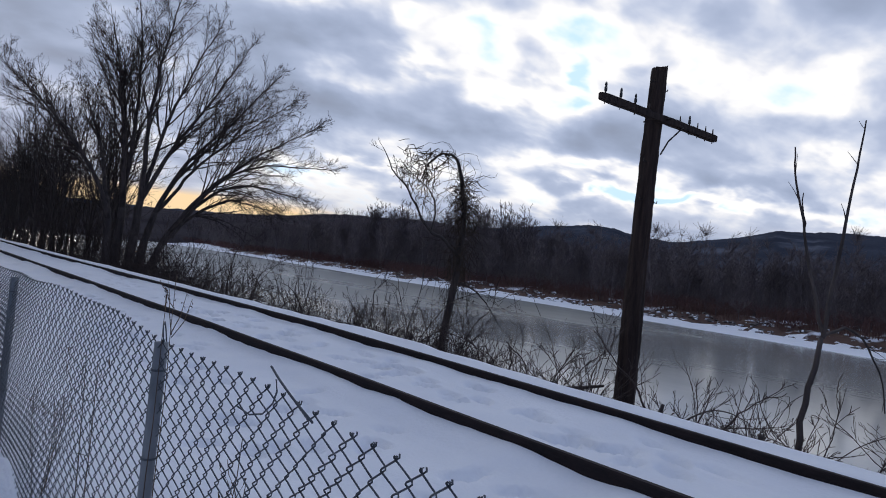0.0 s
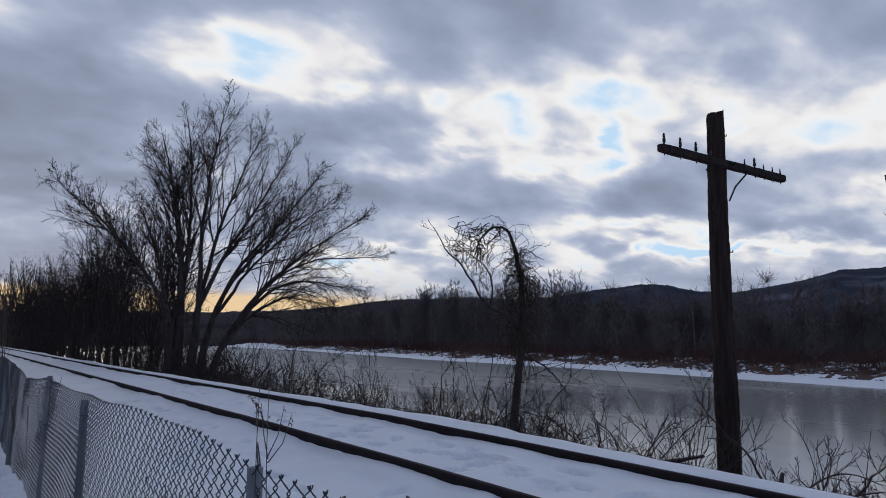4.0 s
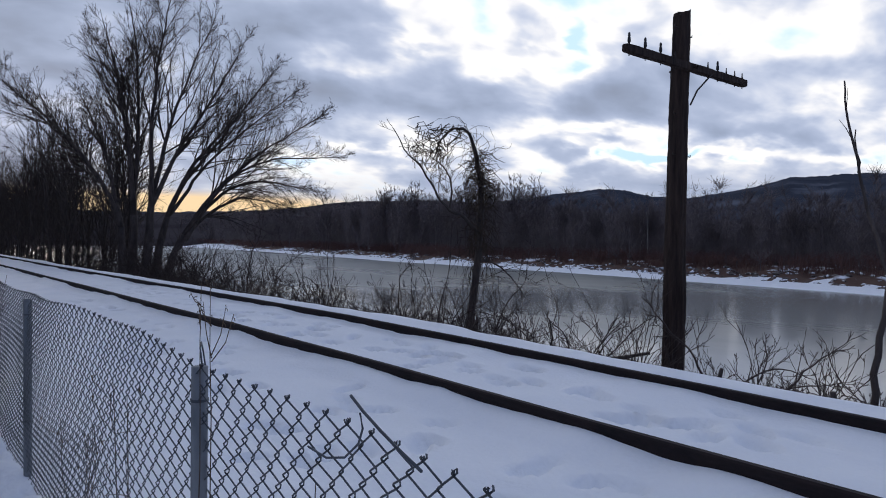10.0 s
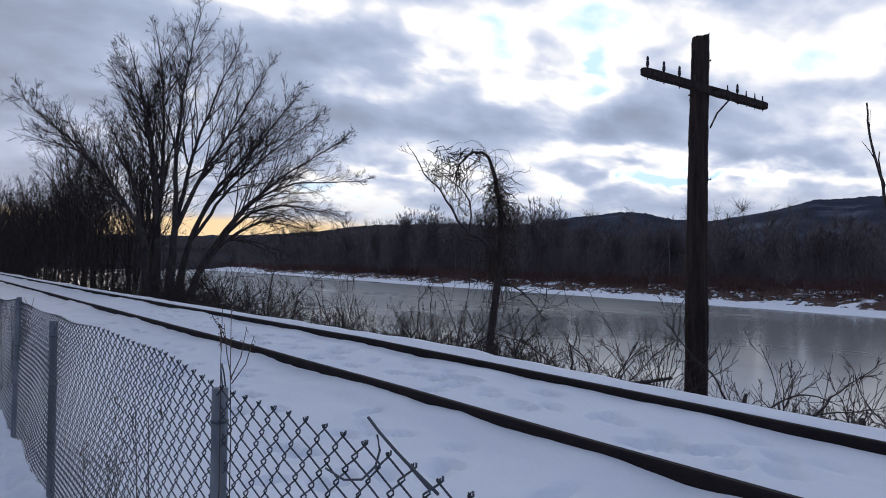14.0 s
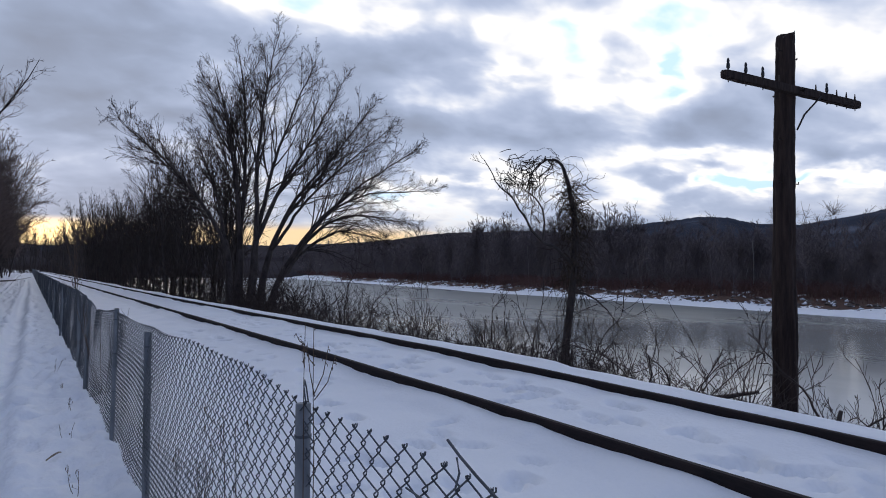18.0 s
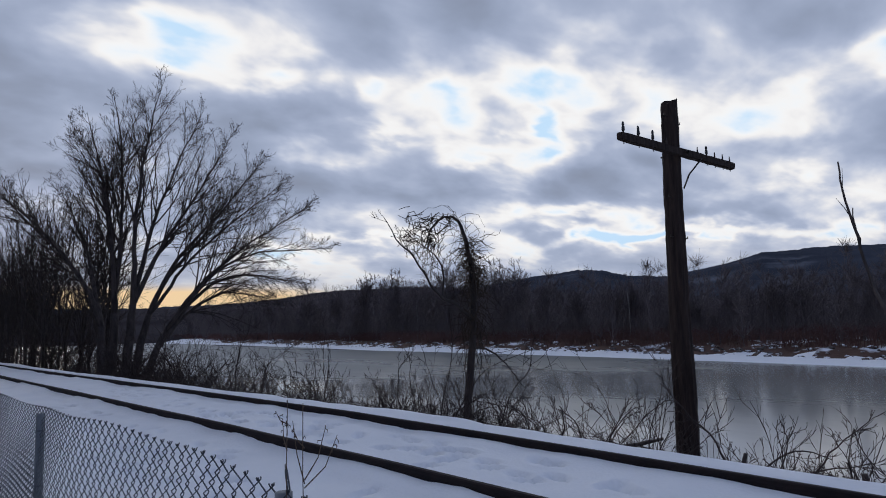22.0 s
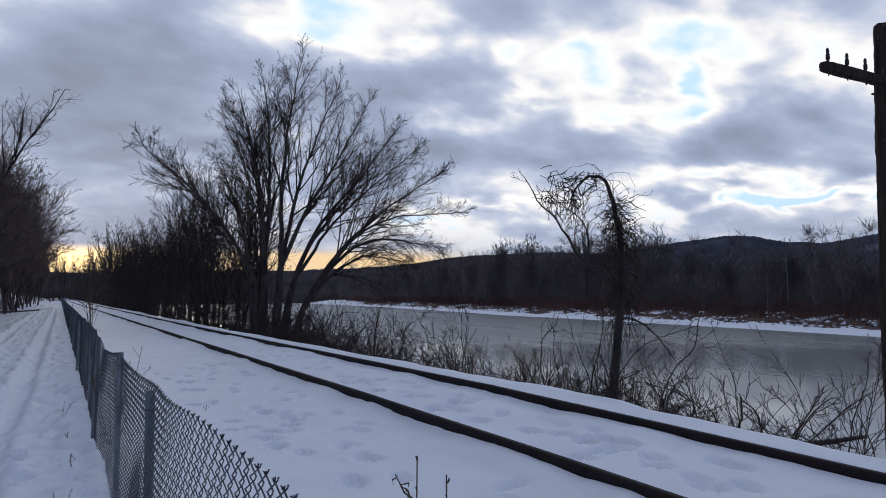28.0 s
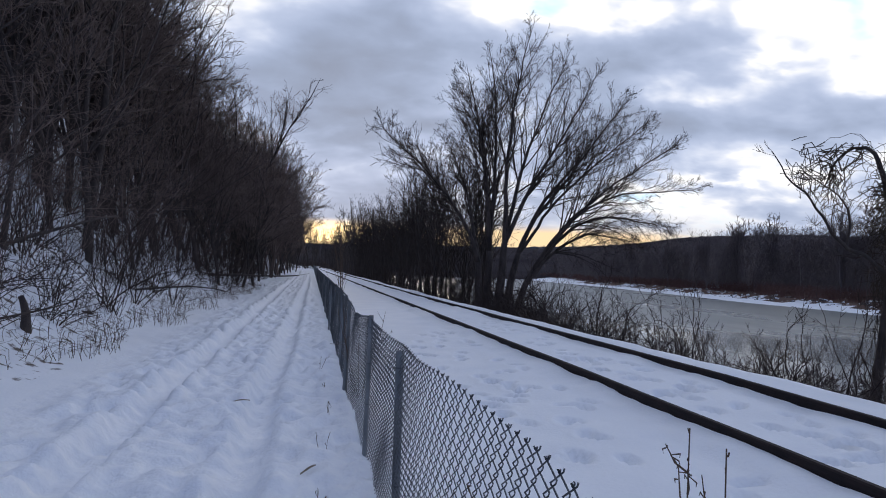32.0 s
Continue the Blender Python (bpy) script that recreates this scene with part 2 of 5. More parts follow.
FAR_SOIL = material("reed_and_soil", (0.075, 0.040, 0.032), (0.12, 0.075, 0.055), 0.3, 0.9, 0.5, 3.0, specks=((0.75, 0.78, 0.84), 0.16, 0.57, 0.62), dist=0.2)
RUST = material("rusted_rail_steel", (0.010, 0.0075, 0.0085), (0.024, 0.015, 0.015), 7.0, 0.8, 0.4, 60, metal=0.0, stretch=(1, 0.35, 1), dist=0.004)
RAIL_TOP = material("dull_rail_head", (0.016, 0.012, 0.014), (0.034, 0.023, 0.023), 5.0, 0.79, 0.2, 60, metal=0.0, stretch=(1, 0.2, 1), dist=0.002)
POLE_WOOD = material("weathered_pole_wood", (0.022, 0.014, 0.012), (0.058, 0.038, 0.030), 6.0, 0.85, 1.0, 30, stretch=(3, 3, 0.25), dist=0.02)
BARK = material("dark_bark", (0.046, 0.038, 0.036), (0.105, 0.084, 0.075), 5.0, 0.9, 0.8, 30, stretch=(1, 1, 0.35), dist=0.02)
TWIG = material("twig_bark", (0.038, 0.028, 0.025), (0.076, 0.055, 0.048), 3.0, 0.85, 0.0, 20)
PALE_BARK = material("pale_bark", (0.22, 0.20, 0.18), (0.34, 0.32, 0.29), 2.0, 0.85, 0.3, 12)
VINE = material("vine_stem", (0.055, 0.040, 0.030), (0.10, 0.072, 0.052), 6.0, 0.85, 0.2, 30)
WEED = material("dry_weed", (0.075, 0.050, 0.036), (0.13, 0.09, 0.062), 12.0, 0.85, 0.0, 40)
# brown twigs, colour lightened to offset the shade among the dense slope trees
BROWN_BRUSH_LIGHTENED = material("lightened_brown_brush", (0.125, 0.090, 0.078), (0.215, 0.160, 0.138), 1.2, 0.85, 0.0, 8)
FAR_TWIG = material("far_wood_bark", (0.135, 0.112, 0.110), (0.22, 0.182, 0.175), 0.12, 0.9, 0.0, 1.0)
RED_BRUSH = material("red_brush", (0.115, 0.060, 0.052), (0.17, 0.095, 0.080), 0.12, 0.9, 0.0, 1.0)
STRAW = material("dead_straw", (0.16, 0.13, 0.10), (0.30, 0.25, 0.19), 20.0, 0.8, 0.2, 60, dist=0.002)
GALV = material("weathered_galvanised_steel", (0.13, 0.145, 0.16), (0.24, 0.255, 0.27), 9.0, 0.6, 0.3, 60, metal=0.3, stretch=(1, 1, 0.3), dist=0.004)
WIRE = material("fence_wire", (0.050, 0.056, 0.066), (0.11, 0.122, 0.14), 6.0, 0.55, 0.0, 40, metal=0.3)
GLASSY = material("dark_insulator", (0.010, 0.012, 0.012), (0.02, 0.022, 0.022), 20, 0.25, 0.0, 40)
IRON = material("dark_iron", (0.035, 0.030, 0.028), (0.07, 0.05, 0.04), 30, 0.6, 0.2, 80, metal=0.5, dist=0.002)
# far range: aerial haze is put into the blue-grey base colour
HILL = material("haze_tinted_wooded_hill", (0.042, 0.047, 0.062), (0.070, 0.077, 0.098), 0.012, 0.95, 0.0, 0.12, specks=((0.15, 0.16, 0.19), 0.006, 0.58, 0.70))
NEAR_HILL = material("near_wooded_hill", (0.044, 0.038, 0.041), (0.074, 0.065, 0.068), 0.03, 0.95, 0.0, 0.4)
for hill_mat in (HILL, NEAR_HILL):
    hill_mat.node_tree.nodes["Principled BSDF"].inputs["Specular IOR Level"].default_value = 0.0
SIDING = material("pale_siding", (0.22, 0.23, 0.24), (0.30, 0.31, 0.32), 0.8, 0.7, 0.2, 8, stretch=(1, 1, 6))
ROCK = material("shore_stones", (0.07, 0.06, 0.055), (0.15, 0.13, 0.12), 2.0, 0.85, 0.6, 14, specks=((0.8, 0.82, 0.87), 1.1, 0.50, 0.56), dist=0.03)


def river_material():
    m = bpy.data.materials.new("river_water_and_thin_ice")
    m.use_nodes = True
    nt = m.node_tree
    N, L = nt.nodes.new, nt.links.new
    p = nt.nodes["Principled BSDF"]
    tc, mp = N("ShaderNodeTexCoord"), N("ShaderNodeMapping")
    mp.inputs["Scale"].default_value = (1.0, 0.3, 1.0)
    L(tc.outputs["Object"], mp.inputs[0])
    ice = N("ShaderNodeTexNoise")
    L(mp.outputs[0], ice.inputs["Vector"])
    ice.inputs["Scale"].default_value, ice.inputs["Detail"].default_value = 0.055, 5
    sep = N("ShaderNodeSeparateXYZ")
    L(tc.outputs["Object"], sep.inputs[0])
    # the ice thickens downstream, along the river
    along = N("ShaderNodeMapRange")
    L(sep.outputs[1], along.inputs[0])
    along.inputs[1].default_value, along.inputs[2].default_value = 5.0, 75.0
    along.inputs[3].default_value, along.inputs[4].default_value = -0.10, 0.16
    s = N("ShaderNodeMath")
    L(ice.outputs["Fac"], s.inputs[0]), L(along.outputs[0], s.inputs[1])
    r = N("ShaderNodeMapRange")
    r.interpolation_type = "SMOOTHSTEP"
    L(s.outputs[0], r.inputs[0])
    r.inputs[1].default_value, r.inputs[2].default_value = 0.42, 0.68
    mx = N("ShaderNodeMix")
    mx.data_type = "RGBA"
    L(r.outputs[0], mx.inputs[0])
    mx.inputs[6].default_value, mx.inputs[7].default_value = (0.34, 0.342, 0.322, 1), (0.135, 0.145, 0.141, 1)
    L(mx.outputs[2], p.inputs["Base Color"])
    rr = N("ShaderNodeMapRange")
    L(r.outputs[0], rr.inputs[0])
    rr.inputs[3].default_value, rr.inputs[4].default_value = 0.11, 0.34
    L(rr.outputs[0], p.inputs["Roughness"])
    p.inputs["IOR"].default_value = 1.33
    wv = N("ShaderNodeTexNoise")
    L(mp.outputs[0], wv.inputs["Vector"])
    wv.inputs["Scale"].default_value, wv.inputs["Detail"].default_value = 1.6, 4
    bp = N("ShaderNodeBump")
    bp.inputs["Strength"].default_value, bp.inputs["Distance"].default_value = 0.2, 0.03
    L(wv.outputs["Fac"], bp.inputs["Height"]), L(bp.outputs[0], p.inputs["Normal"])
    return m


WATER = river_material()


# ---- helpers for meshes ----
def mesh_object(name, verts, faces, mat, parent=None, label="", smooth=True):
    me = bpy.data.meshes.new(name)
    me.from_pydata([tuple(v) for v in verts], [], faces)
    me.materials.append(mat)
    if smooth:
        me.polygons.foreach_set("use_smooth", [True] * len(me.polygons))
    ob = new(name, me)
    if parent:
        ob.parent = parent
    if label:
        ob["label"] = label
    return ob


def part(name, bm, mat, parent=None, label="", smooth=False):
    me = bpy.data.meshes.new(name)
    bm.to_mesh(me)
    bm.free()
    me.materials.append(mat)
    if smooth:
        me.polygons.foreach_set("use_smooth", [True] * len(me.polygons))
    ob = new(name, me)
    if parent:
        ob.parent = parent
    if label:
        ob["label"] = label
    return ob


class Tubes:
    """Gathers bent, tapering tubes into one mesh."""

    def __init__(self):
        self.v, self.f = [], []

    def add(self, pts, radii, sides=4):
        pts = np.asarray(pts, float)
        if len(pts) < 2:
            return
        d = np.gradient(pts, axis=0)
        d /= np.linalg.norm(d, axis=1)[:, None] + 1e-9
        ref = np.array((0.0, 0.0, 1.0)) if abs(d[0, 2]) < 0.9 else np.array((1.0, 0.0, 0.0))
        u = np.cross(d, ref)
        u /= np.linalg.norm(u, axis=1)[:, None] + 1e-9
        w = np.cross(d, u)
        a = np.arange(sides) * 2 * np.pi / sides
        ring = pts[:, None] + np.asarray(radii, float)[:, None, None] * (u[:, None] * np.cos(a)[None, :, None] + w[:, None] * np.sin(a)[None, :, None])
        base = len(self.v)
        self.v.extend(ring.reshape(-1, 3).tolist())
        for i in range(len(pts) - 1):
            for k in range(sides):
                n = (k + 1) % sides
                self.f.append((base + i * sides + k, base + i * sides + n, base + (i + 1) * sides + n, base + (i + 1) * sides + k))
        if sides > 3:
            last = base + (len(pts) - 1) * sides
            self.f.append(tuple(range(last, last + sides)))

    def mesh(self, name, mat, parent=None, label=""):
        return mesh_object(name, self.v, self.f, mat, parent, label)


def unit(v):
    return v / (np.linalg.norm(v) + 1e-9)


def limb(rng, start, way, length, r0, r1, steps=6, wander=0.12, lift=0.0):
    """A wandering line with falling radius; lift bends it up (or down) on its way."""
    pts, radii, p, d = [np.array(start, float)], [r0], np.array(start, float), unit(np.array(way, float))
    for i in range(steps):
        d = unit(d + rng.normal(0, wander, 3) + np.array((0, 0, lift)))
        p = p + d * length / steps
        pts.append(p.copy())
        radii.append(r0 + (r1 - r0) * (i + 1) / steps)
    return np.array(pts), np.array(radii)


def sprout(rng, wood, twigs, pts, radii, depth, count, reach, lift=0.06, spread=0.75, thin=0.004, start=0.25, shrink=0.55):
    """Side branches along a line, and twigs on them, down to the given depth."""
    for _ in range(count):
        f = start + (1 - start) * rng.random()
        k = f * (len(pts) - 1)
        i = min(int(k), len(pts) - 2)
        p = pts[i] + (pts[i + 1] - pts[i]) * (k - i)
        along = unit(pts[i + 1] - pts[i])
        side = unit(np.cross(along, rng.normal(0, 1, 3)))
        way = unit(along + side * spread * (0.7 + 0.6 * rng.random()) + np.array((0, 0, 0.12)))
        ln = reach * (0.55 + 0.6 * rng.random()) * (1.15 - 0.6 * f)
        r = max(thin, radii[i] * 0.5)
        q, qr = limb(rng, p, way, ln, r, max(thin * 0.6, r * 0.25), 4 if depth > 0 else 2, 0.18, lift)
        (wood if depth > 1 else twigs).add(q, qr, 4 if depth > 1 else 3)
        if depth > 0:
            sprout(rng, wood, twigs, q, qr, depth - 1, max(3, int(count * 0.5)), ln * shrink, lift, spread, thin, 0.15, shrink)


def fnoise(x, y, seed=0):
    """Smooth value noise on arrays, about -1 to 1."""
    xi, yi = np.floor(x).astype(np.int64), np.floor(y).astype(np.int64)
    u, v = x - xi, y - yi
    u, v = u * u * (3 - 2 * u), v * v * (3 - 2 * v)

    def h(a, b):
        n = (a * 374761393 + b * 668265263 + seed * 362437) & 0x7FFFFFFF
        n = ((n ^ (n >> 13)) * 1274126177) & 0x7FFFFFFF
        return ((n ^ (n >> 16)) & 0xFFFF) / 32767.5 - 1.0

    return (h(xi, yi) * (1 - u) + h(xi + 1, yi) * u) * (1 - v) + (h(xi, yi + 1) * (1 - u) + h(xi + 1, yi + 1) * u) * v


def step(a, b, x):
    t = np.clip((x - a) / (b - a), 0, 1)
    return t * t * (3 - 2 * t)


WATER_Z = -3.5
FENCE_X = lambda y: -3.385 + 0.012 * max(y, 0.0)


def shore_x(y):
    return 68.0 + 0.135 * np.clip(y, -300, 420) + 2.2 * fnoise(np.asarray(y) * 0.035, np.asarray(y) * 0, 5)


def settle(y):
    """The track dips a little along its length: how far its near and far rail lie over their mean level."""
    y = np.asarray(y, float)
    return 0.008 * np.clip(y, -6, 4), np.interp(y, [-6, 3, 10, 26], [-0.065, 0.052, 0.03, -0.02])


def ground_z(x, y):
    x, y = np.asarray(x, float), np.asarray(y, float)
    n1, n2, n3 = fnoise(x * 0.7, y * 0.5, 1), fnoise(x * 2.3, y * 2.0, 2), fnoise(x * 6.5, y * 6.0, 3)
    # trail, then the strip beside the track, then the bed between the rails
    xs = [-8.9, -7.5, -6.7, -3.9, -3.4, -1.8, -0.35, -0.08, 0.09, 0.75, 1.42, 1.50, 1.60, 2.35, 2.75, 3.6, 4.8, 8.3, 11.5, 14.0, 20.0]
    zs = [0.65, -0.02, -0.18, -0.20, -0.17, -0.17, -0.125, -0.055, 0.015, 0.02, 0.055, 0.066, 0.150, 0.125, -0.02, -0.55, -0.95, -2.2, -3.45, -3.9, -4.6]
    xs[13:15] = [2.12, 2.6]
    xw = x + np.where(x > 2.0, 0.30 * fnoise(y * 0.42, y * 0, 8) + 0.14 * fnoise(y * 1.3, y * 0, 9), 0) * step(2.0, 2.6, x)
    z = np.interp(xw, xs, zs)
    near, far_side = settle(y)
    z = z + near * step(-2.5, -0.3, x) * step(1.2, 0.2, x) + far_side * step(0.2, 1.2, x) * step(3.2, 2.2, x)
    s = np.clip(-7.9 - x, 0, None)
    z = np.where(x < -7.9, 0.17 + 0.66 * s - 0.45 * np.clip(s - 38, 0, None) - 0.2 * np.clip(s - 70, 0, None) + (0.55 * n1 + 0.5 * fnoise(x * 0.15, y * 0.12, 4)) * step(0, 6, s), z)
    ul, ur = x + 5.68 - 0.012 * y + 0.05 * fnoise(y * 0.4, y * 0, 15), x + 4.43 - 0.016 * y + 0.05 * fnoise(y * 0.45, y * 0, 16)
    rut = np.exp(-(ul / 0.17) ** 4) + np.exp(-(ur / 0.17) ** 4)
    ridge = np.exp(-((np.abs(ul) - 0.27) / 0.09) ** 2) + np.exp(-((np.abs(ur) - 0.27) / 0.09) ** 2)
    trail = step(-7.3, -6.6, x) * step(-3.0, -3.5, x)
    clods = 0.075 * fnoise(x * 5.2, y * 4.6, 3) * (0.4 + 0.6 * step(-0.4, 0.3, n1)) + 0.045 * fnoise(x * 9.5, y * 8.5, 14)
    z = z + trail * (-0.125 * rut + (0.05 + 0.035 * n2) * ridge + 0.03 * n2 + clods * (1 - 0.85 * np.clip(rut, 0, 1)) * step(-6.9, -6.2, x + 0.3 * n1) + 0.015 * n1)
    track = step(-3.2, -2.8, x) * step(2.5, 2.2, x)
    z = z + track * (0.014 * n1 + 0.012 * n2)
    # snow heaped unevenly against the near side of each rail
    wav = fnoise(y * 0.55, y * 0, 11) + 0.6 * fnoise(y * 1.5, y * 0, 12)
    z = z + (0.042 * wav + 0.012 * fnoise(y * 5.5, y * 0, 13)) * (np.exp(-((x + 0.12) / 0.16) ** 2) + np.exp(-((x - 1.38) / 0.14) ** 2))
    bank = step(2.9, 3.8, x) * step(16, 12, x)
    z = z + bank * (0.14 * n1 + 0.07 * n2)
    # far side: ice shelf, stony edge, then the flood plain
    f = x - shore_x(y)
    far = np.interp(f, [-6, 0, 1.0, 7, 10, 16, 40, 90], [-4.6, -3.52, -3.30, -3.15, -2.5, -1.9, -0.7, 0.4])
    far = far + step(6, 9, f) * (0.35 * fnoise(x * 0.35, y * 0.35, 6) + 0.25 * fnoise(x * 0.9, y * 0.9, 7))
    return np.where(x > 30, far, z)


# ---- ground, river, hills ----
def build_ground():
    def axis(stops):
        out = []
        for a, b, s in stops:
            out.extend(np.arange(a, b, s))
        return np.array(out + [stops[-1][1]])

    xs = axis([(-900, -120, 60), (-120, -40, 6), (-40, -12, 1.2), (-12, -7.2, 0.35), (-7.2, -3.0, 0.06), (-3.0, 2.9, 0.055), (2.9, 6, 0.25), (6, 20, 0.8), (20, 55, 6), (55, 130, 1.6), (130, 300, 14), (300, 4000, 370)])
    ys = axis([(-900, -60, 70), (-60, -8, 3), (-8, -4, 0.3), (-4, 9, 0.055), (9, 22, 0.14), (22, 60, 0.7), (60, 260, 4), (260, 4000, 340)])
    X, Y = np.meshgrid(xs, ys)
    Z = ground_z(X, Y)
    # hollows left by feet on the track bed and beside it
    rng = np.random.default_rng(5)
    for _ in range(190):
        lane = rng.random()
        fx, fy = (rng.normal(0.75, 0.28), rng.uniform(-4, 14)) if lane < 0.55 else (rng.normal(-1.1, 0.5), rng.uniform(-4, 12))
        fx = min(max(fx, 0.35), 1.15) if lane < 0.55 else min(fx, -0.45)
        a = rng.normal(0.3, 0.5)
        dx, dy = X - fx, Y - fy
        u, v = dx * math.cos(a) + dy * math.sin(a), -dx * math.sin(a) + dy * math.cos(a)
        Z = Z - rng.uniform(0.09, 0.16) * np.exp(-((u / 0.075) ** 2 + (v / 0.15) ** 2) ** 2) + 0.02 * np.exp(-((u / 0.13) ** 2 + (v / 0.22) ** 2) ** 2)
    for _ in range(420):
        fx, fy = rng.uniform(-6.5, -3.5), -3 + 23 * rng.random() ** 1.3
        dx, dy = X - fx, Y - fy
        Z = Z - rng.uniform(0.04, 0.09) * np.exp(-((dx / 0.085) ** 2 + (dy / 0.15) ** 2) ** 2)
    ny, nx = X.shape
    verts = np.stack([X, Y, Z], -1).reshape(-1, 3)
    i = np.arange(ny - 1)[:, None] * nx + np.arange(nx - 1)[None]
    faces = np.stack([i, i + 1, i + nx + 1, i + nx], -1).reshape(-1, 4)
    me = bpy.data.meshes.new("ground")
    me.from_pydata(verts.tolist(), [], faces.tolist())
    for m in (SNOW, SNOW_BANK, SNOW_HILL, FAR_SOIL, TRODDEN):
        me.materials.append(m)
    cx, cy = (X[:-1, :-1] + X[1:, 1:]).ravel() / 2, (Y[:-1, :-1] + Y[1:, 1:]).ravel() / 2
    jag = 0.35 * fnoise(cx * 0 + cy * 0.8, cx * 0.6, 31)
    f = cx - shore_x(cy)
    idx = np.where(cx + jag < -7.4, 2, np.where((cx + 0.5 * jag > 2.75) & (cx < 40), 1, 0))
    idx = np.where((cx + 0.4 * jag > -6.9) & (cx + 0.4 * jag < -3.45), 4, idx)
    idx = np.where((cx > 40) & (f + 5 * jag > 7.5), 3, idx)
    me.polygons.foreach_set("material_index", idx.astype(np.int32))
    me.polygons.foreach_set("use_smooth", [True] * len(me.polygons))
    return tagged(new("ground", me), "trampled snow over trail, track bed, river bank and far plain", "ground", kind="structure")


build_ground()
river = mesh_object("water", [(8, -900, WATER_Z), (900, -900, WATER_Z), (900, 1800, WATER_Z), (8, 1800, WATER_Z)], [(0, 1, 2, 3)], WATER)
tagged(river, "still grey river, open water with thin ice", "river", kind="structure")


def build_range(az, crest, rr, rise, mat, label, seed):
    """A range of hills round the valley: crest gives its height over the horizon, in degrees, by bearing."""
    A, R = np.meshgrid(az, rr)
    h = crest + 0.06 * fnoise(az * 0.5, az * 0, seed) + 0.035 * fnoise(az * 1.7, az * 0, seed + 1) + 0.03 * fnoise(az * 9.0, az * 0, seed + 2)
    top = rr[np.argmax(rise)]
    Z = 1.4 + np.tan(np.radians(h))[None] * top * rise[:, None] + 2 * fnoise(A * 0.3, R * 0.002, seed + 3) * rise[:, None] * (rise[:, None] < 1)
    Z[0] = -6.0
    V = np.stack([R * np.sin(np.radians(A)), R * np.cos(np.radians(A)), Z], -1).reshape(-1, 3)
    n = len(az)
    i = np.arange(len(rr) - 1)[:, None] * n + np.arange(n - 1)[None]
    F = np.stack([i, i + 1, i + n + 1, i + n], -1).reshape(-1, 4)
    return tagged(mesh_object("backdrop", V, F.tolist(), mat), label, "hills", kind="structure")


def build_hills():
    az = np.arange(-40, 150, 0.12)
    far = np.interp(az, [-40, 20, 40, 46, 50, 54, 56, 58, 61, 64, 68, 72, 76, 84, 100, 150], [1.0, 2.0, 3.0, 3.4, 3.95, 4.45, 4.2, 3.75, 3.6, 4.05, 5.05, 5.25, 5.1, 4.8, 4.0, 2.0])
    build_range(az, far, np.array([800.0, 1000, 1200, 1400, 1600, 1900]), np.array([0.0, 0.32, 0.62, 0.86, 1.0, 0.75]), HILL, "distant low wooded hills at dusk, haze put into their colour", 41)
    near = np.interp(az, [-40, 0, 12, 22, 28, 33, 40, 46, 52, 58, 66, 150], [1.0, 1.2, 1.6, 2.05, 2.55, 3.2, 3.45, 3.2, 2.6, 2.2, 1.6, 0.8])
    build_range(az, near, np.array([330.0, 400, 480, 560, 640, 760]), np.array([0.0, 0.25, 0.55, 0.85, 1.0, 0.7]), NEAR_HILL, "dark wooded rise behind the far bank", 71)


build_hills()


# ---- railway track ----
def build_rail(x, z, name_parent):
    """One rail: foot, web and head swept along the line, sunk in snow to its web."""
    prof = [(-0.07, -0.19), (-0.07, -0.172), (-0.036, -0.155), (-0.030, -0.060), (-0.037, -0.042), (-0.037, -0.014), (-0.024, 0.0), (0.024, 0.0), (0.037, -0.014), (0.037, -0.042), (0.030, -0.060), (0.036, -0.155), (0.07, -0.172), (0.07, -0.19)]
    ys = np.concatenate([np.arange(-40, -8, 4), np.arange(-8, 40, 0.5), np.arange(40, 420, 6)])
    v, f, n = [], [], len(prof)
    for y in ys:
        dx, dz = 0.006 * float(fnoise(np.array(y * 0.3), np.array(x), 51)), 0.004 * float(fnoise(np.array(y * 0.4), np.array(x), 52))
        dz += float(settle(y)[0 if x < 1 else 1])
        v += [(x + 0.036 + px + dx, y, z + pz + dz) for px, pz in prof]
    for i in range(len(ys) - 1):
        for k in range(n):
            m = (k + 1) % n
            f.append((i * n + k, (i + 1) * n + k, (i + 1) * n + m, i * n + m))
    ob = mesh_object("rail", v, f, RUST, name_parent, smooth=False)
    ob.data.materials.append(RAIL_TOP)
    for i, p in enumerate(ob.data.polygons):
        if i % n == 6:
            p.material_index = 1
    return ob


track = tagged(new("railway_track"), "rusty railway track half buried in snow", "railway track")
build_rail(0.0, 0.062, track)
build_rail(1.505, 0.150, track)


